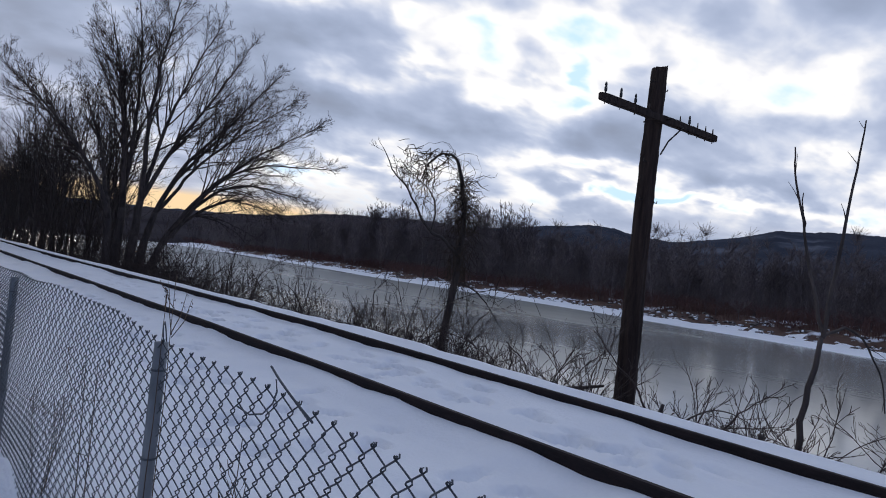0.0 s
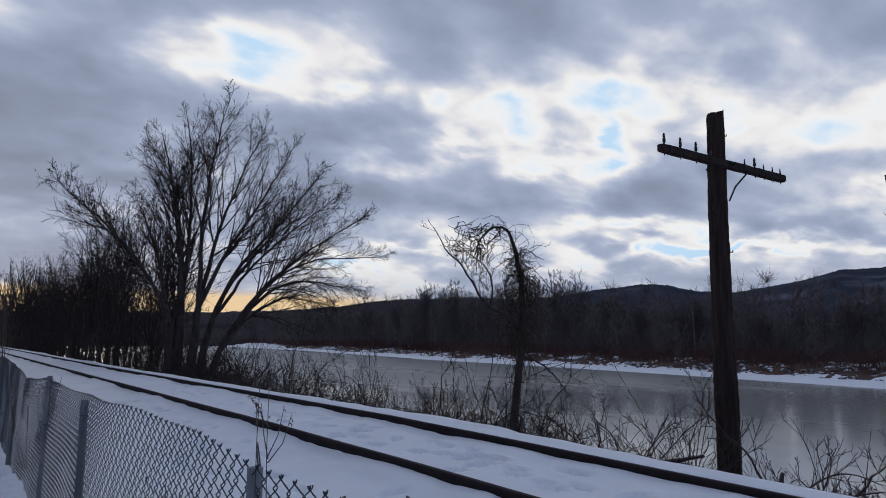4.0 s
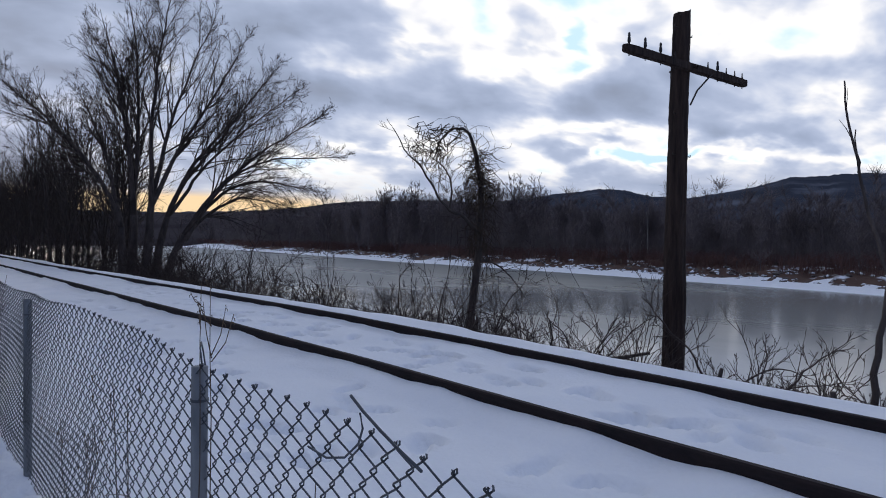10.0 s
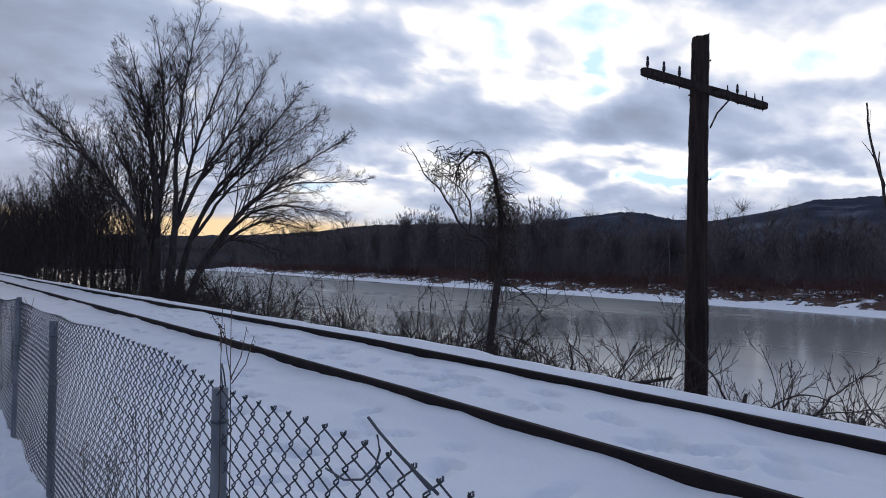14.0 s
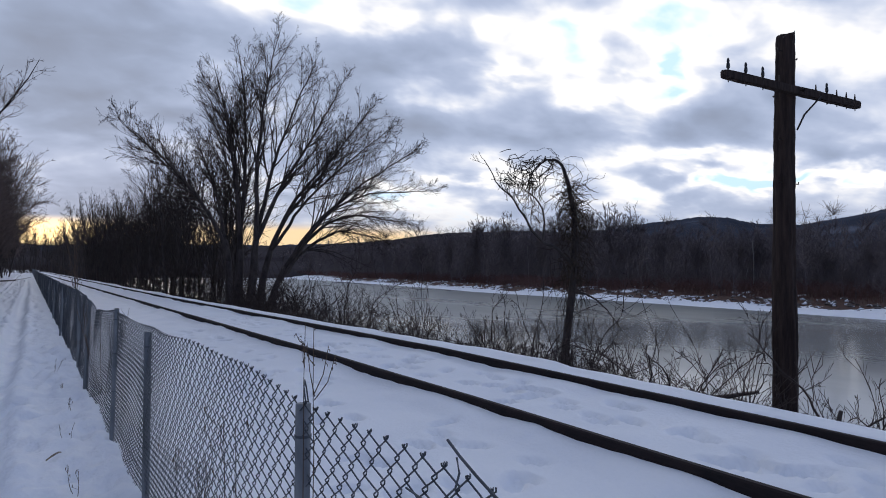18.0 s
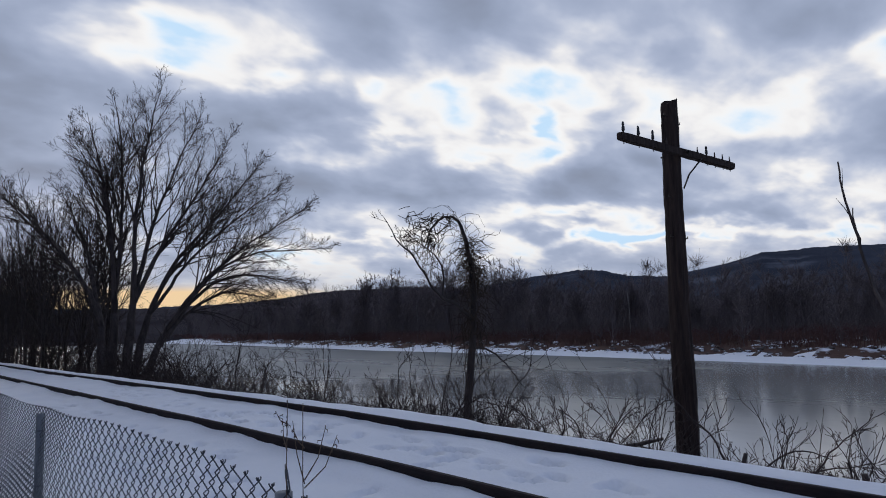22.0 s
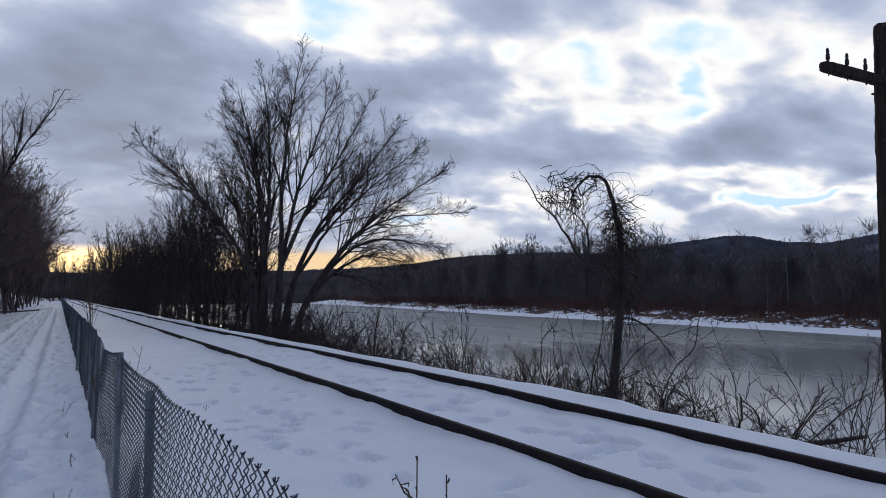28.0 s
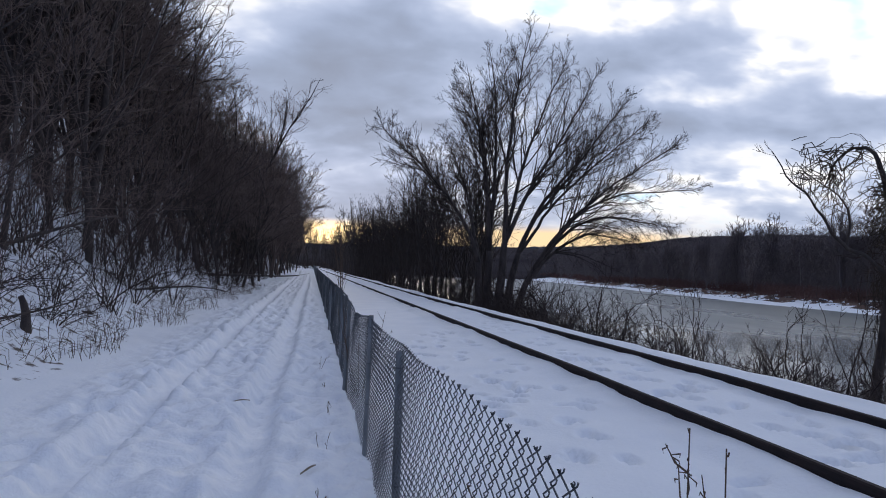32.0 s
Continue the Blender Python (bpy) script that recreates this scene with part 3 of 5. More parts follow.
# ---- chain-link fence ----
def build_fence():
    fence = tagged(new("chain_link_fence"), "galvanised chain-link fence on steel posts, its end torn", "fence")
    fence.location = (FENCE_X(0), 0, -0.18)
    rng = np.random.default_rng(11)

    def at(y, z, dx=0.0):
        return (FENCE_X(y) + dx - FENCE_X(0), y, z + 0.18)

    def post(y, top, lean_x=0.0, lean_y=0.0, r=0.0245):
        t = Tubes()
        zs = np.linspace(-0.4, top, 6)
        t.add([at(y + lean_y * (z - top), z, lean_x * (z - top)) for z in zs], [r] * 6, 12)
        p = t.mesh("post", GALV, fence)
        for z in (top - 0.10, top - 0.42, top - 0.78) if y < 3 else ():
            c = Tubes()
            c.add([at(y + lean_y * (z - top), z - 0.004, lean_x * (z - top)), at(y + lean_y * (z - top), z + 0.004, lean_x * (z - top))], [r * 1.12, r * 1.12], 10)
            c.mesh("tie_wire", WIRE, p)

    def top_of(y):
        """The upper edge of the netting, which sags between posts and falls away at its torn end."""
        k = np.interp(y, [-6.3, -5.0, -3.95, -3.3, -0.95, 0.9, 2.0, 3.1, 4.1, 6.2, 12, 60, 420], [0.98, 1.0, 1.03, 1.05, 1.025, 1.02, 0.98, 0.92, 1.0, 1.05, 1.04, 0.98, 0.92])
        return k + 0.006 * math.sin(y * 2.1) + 0.006 * math.sin(y * 5.3 + 1)

    def bow(y, z):
        return 0.03 * math.sin(y * 1.05 + 0.4) * math.sin((z + 0.3) * 2.4) + 0.012 * math.sin(y * 3.1 + z * 4)

    def net(y0, y1, pitch, cell, r, name="netting"):
        """Zigzag wires hooked into their neighbours, with the cut ends knuckled over in pairs along the top."""
        t = Tubes()
        n = max(2, 2 * int(round((y1 - y0) / pitch / 2)))
        pitch = (y1 - y0) / n
        rows = 2 * int(round((1.25 / cell - 1) / 2)) + 1
        for i in range(n):
            y, side = y0 + (i + 0.5) * pitch, (1 if i % 2 else -1)
            top = top_of(y0 + (i // 2 * 2 + 1) * pitch)
            pts = []
            for k in range(rows + 1):
                z = -0.24 + (top + 0.24) * k / rows
                j = (1 if k % 2 else -1) * side
                yy = y - j * pitch * 0.54 + 0.002 * math.sin(k * 1.7 + i)
                dx = bow(y, z) + 0.004 * j
                if pitch < 0.045:
                    # each bend is hooked round that of the next wire
                    slack = 0.0045 * math.sin(y * 23 + k * 0.9) + 0.002 * math.sin(k * 2.3 + i * 1.9)
                    pts.append(at(yy + 0.10 * pitch * j + slack, z - 0.15 * cell, dx - 0.004 * j))
                    pts.append(at(yy - 0.06 * pitch * j + slack, z, dx))
                    pts.append(at(yy + 0.10 * pitch * j + slack, z + 0.15 * cell, dx + 0.004 * j))
                else:
                    pts.append(at(yy, z, dx))
            t.add(pts, [r] * len(pts), 3)
            if pitch < 0.045 and i % 2 == 0:
                yk = y + pitch * 0.5
                b = bow(y, top)
                tip = 0.006 + 0.003 * math.sin(i * 1.7)
                t.add([at(yk - 0.004, top - 0.006, b - 0.003), at(yk + 0.003, top + 0.004, b + 0.003), at(yk - 0.002 + 0.004 * math.sin(i), top + tip, b)], [r * 0.8, r * 0.8, r * 0.6], 3)
                t.add([at(yk + 0.004, top - 0.006, b + 0.003), at(yk - 0.003, top + 0.003, b - 0.003), at(yk + 0.006, top + 0.6 * tip, b)], [r * 0.8, r * 0.8, r * 0.6], 3)
        return t.mesh(name, WIRE, fence)

    ys = [-3.92, -0.95]
    post(-3.92, 1.01)
    post(-0.95, 0.99, 0.0, 0.03)
    post(0.88, 1.055, 0.0, -0.16, 0.021)
    y = 4.15
    ys += [0.88]
    while y < 200:
        post(y, 0.99 + rng.normal(0, 0.02), rng.normal(0, 0.02), rng.normal(0, 0.02), 0.026)
        ys.append(y)
        y += 2.1 if y < 4.2 else 3.05
    net(-5.62, -3.92, 0.042, 0.040, 0.0027)
    for a, b in zip(ys[:-1], ys[1:]):
        if a < 9:
            net(a, b, 0.042, 0.040, 0.0027 if a < 1 else 0.0031)
        elif a < 24:
            net(a, b, 0.05, 0.055, 0.0036)
        elif a < 60:
            net(a, b, 0.09, 0.10, 0.0060)
    far = Tubes()
    for i in range(1000):
        yy = 60.5 + i * 0.14
        far.add([at(yy, -0.25), at(yy + 0.05, 0.35), at(yy, 0.91)], [0.006] * 3, 3)
    far.mesh("netting", WIRE, fence)
    # a loose strand sprung from the torn edge, and a bent tension wire low on the netting
    s = Tubes()
    s.add([at(-4.58, 0.930), at(-4.66, 0.925), at(-4.735, 0.945), at(-4.785, 0.985), at(-4.80, 1.02), at(-4.79, 1.05)], [0.0026] * 6, 5)
    s.mesh("loose_wire", WIRE, fence, "sprung loose end of fence wire")
    s = Tubes()
    s.add([at(-4.755, 1.078), at(-4.80, 1.055), at(-4.86, 1.03), at(-4.92, 1.008), at(-4.99, 0.985)], [0.0034] * 5, 5)
    s.mesh("loose_wire", WIRE, fence, "stiff broken wire sticking up")
    # a hoop of wire that stands over the post
    s = Tubes()
    s.add([at(-3.90, 0.97, 0.03), at(-3.895, 1.05, 0.02), at(-3.93, 1.085, 0.0), at(-3.975, 1.075, -0.02), at(-3.99, 1.03, -0.02)], [0.0026] * 5, 5)
    s.mesh("wire_hoop", WIRE, fence)
    w = Tubes()
    w.add([at(v, -0.02 + 0.03 * math.sin(v * 1.3), 0.012) for v in np.arange(-5.2, 40, 0.4)], [0.0028] * 113, 3)
    w.mesh("tension_wire", WIRE, fence)
    return fence


build_fence()


# ---- telegraph pole ----
def build_pole():
    pole = tagged(new("telegraph_pole"), "old weathered wooden telegraph pole with one crossarm, no wires", "utility pole")
    px, py, base, top = 4.55, -0.88, -0.95, 4.65
    pole.location = (px, py, base)
    rng = np.random.default_rng(21)
    h = top - base
    # shaft: tapering, with checks and flat spots
    v, f, sides, rows = [], [], 22, 64
    chip = np.zeros(sides)
    for i in range(rows):
        t = i / (rows - 1)
        z = t * h
        r = 0.160 - 0.042 * t
        cx, cy = -0.06 * (1 - t) + 0.012 * math.sin(t * 7), 0.01 * math.sin(t * 5)
        chip = 0.72 * chip + rng.normal(0, 0.026, sides)
        for k in range(sides):
            a = 2 * math.pi * k / sides
            rr = r * (1 + chip[k]) * (1 + 0.035 * math.sin(3 * a + t * 2) + 0.03 * math.sin(7 * a + 9 * t) + rng.normal(0, 0.012))
            v.append((cx + rr * math.cos(a), cy + rr * math.sin(a), z + (0.05 * math.cos(a) + rng.normal(0, 0.018) if i == rows - 1 else 0)))
    for i in range(rows - 1):
        for k in range(sides):
            n = (k + 1) % sides
            f.append((i * sides + k, i * sides + n, (i + 1) * sides + n, (i + 1) * sides + k))
    f.append(tuple((rows - 1) * sides + k for k in range(sides)))
    mesh_object("shaft", v, f, POLE_WOOD, pole, smooth=False)
    # crossarm, gained into the near face
    arm_z, arm_y = 3.845 - base, -0.17
    bm = bmesh.new()
    bmesh.ops.create_cube(bm, size=1.0)
    bmesh.ops.scale(bm, vec=(3.00, 0.085, 0.115), verts=bm.verts)
    bmesh.ops.bevel(bm, geom=bm.edges[:], offset=0.012, segments=2, affect="EDGES")
    bmesh.ops.subdivide_edges(bm, edges=[e for e in bm.edges if e.calc_length() > 1], cuts=20)
    for q in bm.verts:
        q.co += Vector((0, rng.normal(0, 0.002), rng.normal(0, 0.003)))
        if abs(q.co.x) > 1.44:
            q.co.z *= 0.86
    bmesh.ops.transform(bm, matrix=Matrix.Translation((-0.02, arm_y, arm_z)) @ Matrix.Rotation(radians(-2.4), 4, "Z"), verts=bm.verts)
    arm = part("crossarm", bm, POLE_WOOD, pole, "split grey timber crossarm")
    ya = lambda x: arm_y - (x + 0.02) * math.tan(radians(2.4))
    for x, full in ((-1.42, 1), (-1.08, 1), (-0.74, 1), (-0.40, 0), (0.42, 0), (0.68, 1), (0.92, 0), (1.16, 0), (1.38, 0)):
        t = Tubes()
        t.add([(x, ya(x), arm_z - 0.09), (x, ya(x), arm_z + 0.04), (x, ya(x), arm_z + 0.07), (x, ya(x), arm_z + 0.15)], [0.007, 0.007, 0.013, 0.007], 7)
        pin = t.mesh("insulator_pin", IRON, arm)
        if full:
            t = Tubes()
            z0 = arm_z + 0.085
            t.add([(x, ya(x), z0), (x, ya(x), z0 + 0.012), (x, ya(x), z0 + 0.055), (x, ya(x), z0 + 0.07), (x, ya(x), z0 + 0.082), (x, ya(x), z0 + 0.115), (x, ya(x), z0 + 0.128)], [0.018, 0.022, 0.020, 0.013, 0.018, 0.014, 0.004], 10)
            t.mesh("insulator", GLASSY, arm, "dark glass insulator")
    t = Tubes()
    t.add([(0.07, -0.125, arm_z - 0.50), (0.24, ya(0.24) + 0.05, arm_z - 0.27), (0.45, ya(0.45) - 0.05, arm_z - 0.02)], [0.013, 0.013, 0.013], 5)
    t.mesh("brace", IRON, pole, "thin iron strap brace")
    t = Tubes()
    t.add([(0.0, -0.26, arm_z), (0.0, 0.17, arm_z)], [0.014, 0.014], 6)
    t.add([(0.0, -0.262, arm_z), (0.0, -0.240, arm_z)], [0.03, 0.03], 4)
    t.mesh("through_bolt", IRON, pole)
    for z, s in ((4.40, -1), (4.34, 1), (3.2, -1), (2.63, -1), (2.63, 1)):
        t = Tubes()
        y0, e = -0.03, 0.125 if z > 3 else 0.135
        t.add([(s * e * 0.7, y0, z - base), (s * (e + 0.10), y0 - 0.01, z - base), (s * (e + 0.105), y0 - 0.01, z - base + 0.03)], [0.008, 0.008, 0.008], 5)
        t.mesh("step_bolt", IRON, pole)
    return pole


build_pole()


# ---- trees and shrubs ----
def build_spreading_tree():
    """The large many-stemmed tree on the bank: long limbs fanned out across the line of sight, the lowest arching to the water."""
    tree = tagged(new("tree"), "large bare spreading tree with several trunks on the river bank", "tree")
    tree.location = (5.75, 28.0, -1.2)
    rng = np.random.default_rng(4)
    wood, twigs = Tubes(), Tubes()
    across, deep = np.array((0.96, -0.28, 0.0)), np.array((0.28, 0.96, 0.0))

    def course(key, n, far0, far1, wander):
        """A smooth line through points (across, up), leaning from far0 to far1 metres away."""
        key = np.array(key, float)
        chord = np.r_[0, np.cumsum(np.linalg.norm(np.diff(key, axis=0), axis=1))]
        s = np.linspace(0, chord[-1], n)
        flat = np.stack([np.interp(s, chord, key[:, c]) for c in (0, 1)], 1)
        for _ in range(6):
            flat[1:-1] = (flat[:-2] + 2 * flat[1:-1] + flat[2:]) / 4
        k = (s / chord[-1])[:, None]
        pts = flat[:, :1] * across + deep * (far0 + (far1 - far0) * k) + np.array((0, 0, 1.0)) * flat[:, 1:]
        pts[1:] += np.cumsum(rng.normal(0, wander, (n - 1, 3)), axis=0)
        return pts, k[:, 0], chord[-1]

    def grow(fork, mid, tip, r0, far0, far1, droop=0.0, n=18):
        pts, k, total = course((fork, ((fork[0] * 0.62 + mid[0] * 0.38), fork[1] * 0.45 + mid[1] * 0.55), mid, tip), n, far0, far1, 0.035)
        radii = r0 * (1 - k) ** 1.15 + 0.009
        wood.add(pts, radii, 7)
        for _ in range(20):
            f = rng.uniform(0.26, 0.97)
            i = min(int(f * (n - 1)), n - 2)
            along = unit(pts[i + 1] - pts[i])
            side = unit(np.cross(along, rng.normal(0, 1, 3)))
            ll = total * (1.0 - f) * rng.uniform(0.35, 0.7) + 0.7
            q, qr = limb(rng, pts[i], along + side * rng.uniform(0.4, 0.8), ll, max(0.011, radii[i] * 0.5), 0.006, 9, 0.10, 0.04 if not droop else -droop)
            wood.add(q, qr, 5)
            sprout(rng, wood, twigs, q, qr, 1, 11, ll * 0.30 + 0.25, 0.03 if not droop else -0.02, 0.72, 0.0060, 0.12)
        sprout(rng, wood, twigs, pts, radii, 1, 14, 1.2, 0.04, 0.75, 0.0060, 0.5)

    # trunks that stand in a clump: foot, fork, girth, and the limbs each carries (middle, tip)
    trunks = (
        (-0.9, (-0.95, 3.1), 0.22, (((-3.0, 6.8), (-6.3, 9.6)), ((-2.1, 8.0), (-3.5, 10.9)), ((-2.4, 6.0), (-4.9, 8.9)))),
        (-0.5, (-0.35, 3.6), 0.25, (((-0.9, 10.4), (-2.7, 13.7)), ((-0.1, 11.2), (-0.8, 14.6)), ((-1.0, 8.6), (-1.8, 12.6)))),
        (0.0, (0.35, 4.0), 0.24, (((0.7, 10.9), (1.5, 14.9)), ((1.8, 9.5), (3.6, 14.4)), ((3.3, 9.8), (5.0, 13.3)))),
        (0.3, (1.05, 3.5), 0.22, (((4.3, 8.8), (6.7, 12.2)), ((5.0, 8.2), (7.8, 10.6)), ((3.1, 7.0), (5.8, 11.2)))),
        (0.7, (1.75, 2.6), 0.20, (((6.1, 7.5), (8.8, 9.3)), ((5.1, 6.3), (8.9, 6.5)))),
    )
    for foot, fork, girth, limbs in trunks:
        far = rng.normal(0, 0.35)
        pts, k, total = course(((foot, -0.5), (foot * 0.6 + fork[0] * 0.4, fork[1] * 0.5), fork), 9, far, far + rng.normal(0, 0.4), 0.02)
        wood.add(pts, girth * np.linspace(1.15, 0.66, 9), 10)
        far = float(pts[-1] @ deep)
        for mid, tip in limbs:
            grow((float(pts[-1] @ across), float(pts[-1][2])), mid, tip, girth * rng.uniform(0.42, 0.6), far, far + rng.normal(0, 2.2))
    # limbs that arch over and hang
    grow((1.9, 2.4), (4.9, 5.6), (8.9, 5.0), 0.12, 0, -0.5, 0.05)
    grow((1.6, 2.0), (4.5, 4.9), (7.3, 4.3), 0.10, 0, 0.8, 0.06)
    wood.mesh("trunk", BARK, tree)
    twigs.mesh("crown", TWIG, tree, "fine bare twigs")
    return tree


build_spreading_tree()


def build_vine_tree():
    """The broken tree by the water, bent over in a hook and hung with vines."""
    tree = tagged(new("tree"), "broken bare tree bent in a hook and hung with tangled vines", "tree")
    tree.location = (7.9, 7.1, -2.3)
    o = np.array((8.2, 7.1, -2.4))
    rng = np.random.default_rng(8)
    wood, side, vines = Tubes(), Tubes(), Tubes()

    def line(points, n):
        p = np.array(points, float) - o
        k = np.linspace(0, len(p) - 1, n)
        out = np.stack([np.interp(k, np.arange(len(p)), p[:, c]) for c in range(3)], 1)
        for _ in range(2):
            out[1:-1] = (out[:-2] + 2 * out[1:-1] + out[2:]) / 4
        return out + rng.normal(0, 0.015, out.shape) * np.r_[0, np.ones(n - 2), 0][:, None]

    main = line([(8.15, 7.1, -2.4), (8.25, 7.1, -0.9), (8.55, 7.1, 0.8), (8.62, 7.1, 2.5), (8.52, 7.1, 3.25), (8.30, 7.1, 3.92), (8.0, 7.1, 4.24), (7.55, 7.1, 4.20), (7.15, 7.1, 3.85), (6.9, 7.1, 3.3)], 30)
    mr = np.interp(np.linspace(0, 1, 30), [0, 0.4, 0.55, 0.7, 1], [0.12, 0.075, 0.05, 0.034, 0.014])
    wood.add(main, mr, 8)
    left = line([(8.6, 7.1, 1.4), (8.05, 7.0, 1.85), (7.4, 7.0, 2.05), (6.95, 6.95, 2.4), (6.45, 6.9, 3.05), (5.9, 6.9, 3.4), (5.5, 6.9, 3.95)], 22)
    side.add(left, np.linspace(0.05, 0.009, 22), 6)
    sprout(rng, side, vines, left, np.linspace(0.05, 0.009, 22), 1, 11, 0.75, 0.10, 0.8, 0.005, 0.45)
    second = line([(7.4, 7.0, 2.05), (7.55, 7.05, 2.6), (7.35, 7.05, 3.15), (6.7, 7.0, 3.4), (6.25, 7.0, 3.7)], 14)
    side.add(second, np.linspace(0.028, 0.008, 14), 5)
    sprout(rng, side, vines, second, np.linspace(0.028, 0.008, 14), 1, 9, 0.6, 0.02, 0.9, 0.005, 0.2)
    low = line([(8.5, 7.1, 0.7), (9.1, 7.1, 0.75), (9.7, 7.05, 0.35), (10.2, 7.0, -0.2), (10.6, 7.0, -0.6)], 14)
    side.add(low, np.linspace(0.035, 0.008, 14), 5)
    sprout(rng, side, vines, low, np.linspace(0.035, 0.008, 14), 1, 8, 0.6, -0.12, 0.7, 0.005, 0.3)
    # vines: loops round the stem and hook, and strands that hang from them
    for _ in range(110):
        k = rng.integers(8, 16) if rng.random() < 0.75 else rng.integers(16, 28)
        p = main[k] + rng.normal(0, 0.07, 3)
        n = rng.integers(5, 10)
        ln = rng.uniform(0.4, 1.5)
        d = unit(rng.normal(0, 1, 3) + np.array((-0.2 if k > 20 else 0.15, 0, 0.2)))
        pts = [p]
        for i in range(n):
            d = unit(d + rng.normal(0, 0.35, 3) + np.array((0, 0, -0.26)))
            p = p + d * ln / n
            pts.append(p)
        vines.add(pts, np.linspace(0.0085, 0.0035, n + 1), 3)
    for _ in range(64):
        # arching strands between the hook and the left limb
        a, b = main[rng.integers(20, 29)], left[rng.integers(9, 21)]
        t = np.linspace(0, 1, 12)[:, None]
        sag = np.sin(np.pi * t) * rng.uniform(-0.35, 0.45)
        pts = a * (1 - t) + b * t + np.array((0, 0, 1)) * sag + rng.normal(0, 0.085, (12, 3))
        c = rng.integers(0, 8)
        e = rng.integers(c + 3, 13)
        vines.add(pts[c:e], np.linspace(0.013, 0.005, 12)[c:e], 4)
    for _ in range(330):
        k = rng.integers(7, 15)
        p = main[k] + rng.normal(0, 0.17, 3)
        q, qr = limb(rng, p, (rng.normal(0.1, 0.7), rng.normal(0, 0.5), rng.normal(0.1, 0.8)), rng.uniform(0.3, 0.75), 0.012, 0.005, 6, 0.4, -0.18)
        vines.add(q, qr, 3)
    for _ in range(120):
        p = main[rng.integers(1, 9)] + np.array((rng.normal(0.05, 0.26), rng.normal(0, 0.3), rng.uniform(-0.2, 0.4)))
        q, qr = limb(rng, p, (rng.normal(0, 0.15), rng.normal(0, 0.15), -1), rng.uniform(0.6, 1.6), 0.008, 0.004, 7, 0.12, -0.1)
        vines.add(q, qr, 3)
    wood.mesh("trunk", BARK, tree)
    side.mesh("limb", BARK, tree)
    vines.mesh("vines", VINE, tree, "tangled hanging vine stems")
    return tree


build_vine_tree()


def build_forked_sapling():
    tree = tagged(new("sapling"), "thin bare forked sapling on the bank edge", "tree")
    o = np.array((3.62, -3.7, -0.75))
    tree.location = o + np.array((-0.3, 0, 0.1))
    rng = np.random.default_rng(9)
    wood, twigs = Tubes(), Tubes()

    def add(points, r0, r1, n=16, count=4):
        p = np.array(points, float) - o
        k = np.linspace(0, len(p) - 1, n)
        q = np.stack([np.interp(k, np.arange(len(p)), p[:, c]) for c in range(3)], 1) + rng.normal(0, 0.008, (n, 3))
        r = np.linspace(r0, r1, n)
        wood.add(q, r, 6)
        sprout(rng, wood, twigs, q, r, 0, count, 0.35, 0.1, 0.4, 0.004, 0.5)

    add([(3.62, -3.7, -0.75), (3.75, -3.7, 0.1), (4.1, -3.7, 0.92)], 0.04, 0.028, 10, 0)
    add([(4.1, -3.7, 0.92), (4.2, -3.74, 1.6), (4.28, -3.77, 2.2), (4.5, -3.77, 2.9), (4.66, -3.77, 3.46)], 0.026, 0.008, 16, 3)
    add([(4.1, -3.7, 0.92), (4.45, -3.4, 1.6), (4.4, -3.3, 2.16), (4.05, -3.3, 2.65), (3.9, -3.3, 3.02)], 0.024, 0.008, 16, 2)
    add([(4.42, -3.3, 2.1), (4.32, -3.3, 2.35), (4.28, -3.3, 2.55)], 0.012, 0.006, 6, 0)
    add([(4.1, -3.7, 0.92), (4.5, -3.8, 1.05), (4.9, -3.9, 0.9), (5.3, -4.0, 0.45), (5.5, -4.0, 0.05)], 0.02, 0.006, 14, 8)
    wood.mesh("trunk", BARK, tree)
    twigs.mesh("crown", TWIG, tree)
    return tree


build_forked_sapling()


def shrub_mesh(rng, height, stems, name="shrub", lean=0.5, label="", group="bank shrubs", fine=0.003):
    a = Tubes()
    for _ in range(stems):
        way = np.array((rng.normal(0, lean), rng.normal(0, lean), 1.0))
        ln = height * rng.uniform(0.5, 1.2)
        p, r = limb(rng, (rng.normal(0, 0.06), rng.normal(0, 0.06), -0.15), way, ln, rng.uniform(0.005, 0.012) * (height / 1.4) ** 0.5, fine, 10, 0.13, rng.normal(-0.03, 0.07))
        a.add(p, r, 4)
        sprout(rng, a, a, p, r, 1, rng.integers(3, 7), ln * 0.42, rng.normal(0.05, 0.06), 0.6, fine, 0.3, 0.45)
    s = a.mesh(name, TWIG)
    return tagged(s, label or "leafless tangled shrub on the snowy river bank", "shrub", group)


def scatter(kinds, spots, rng, scale, tilt=0.0, sink=0.02):
    """Sets the kinds out over the spots, on the ground, turned and sized at random."""
    for i, (x, y) in enumerate(spots):
        k = kinds[i] if i < len(kinds) else kinds[rng.integers(0, len(kinds))]
        sc = rng.uniform(*scale)
        m = pose(x, y, float(ground_z(x, y)) - sink, rng.normal(0, tilt), rng.normal(0, tilt), rng.uniform(0, 360))
        if i < len(kinds):
            k.matrix_basis = m @ Matrix.Scale(sc, 4)
        else:
            copy_thing(k, m).scale = (sc, sc, sc)


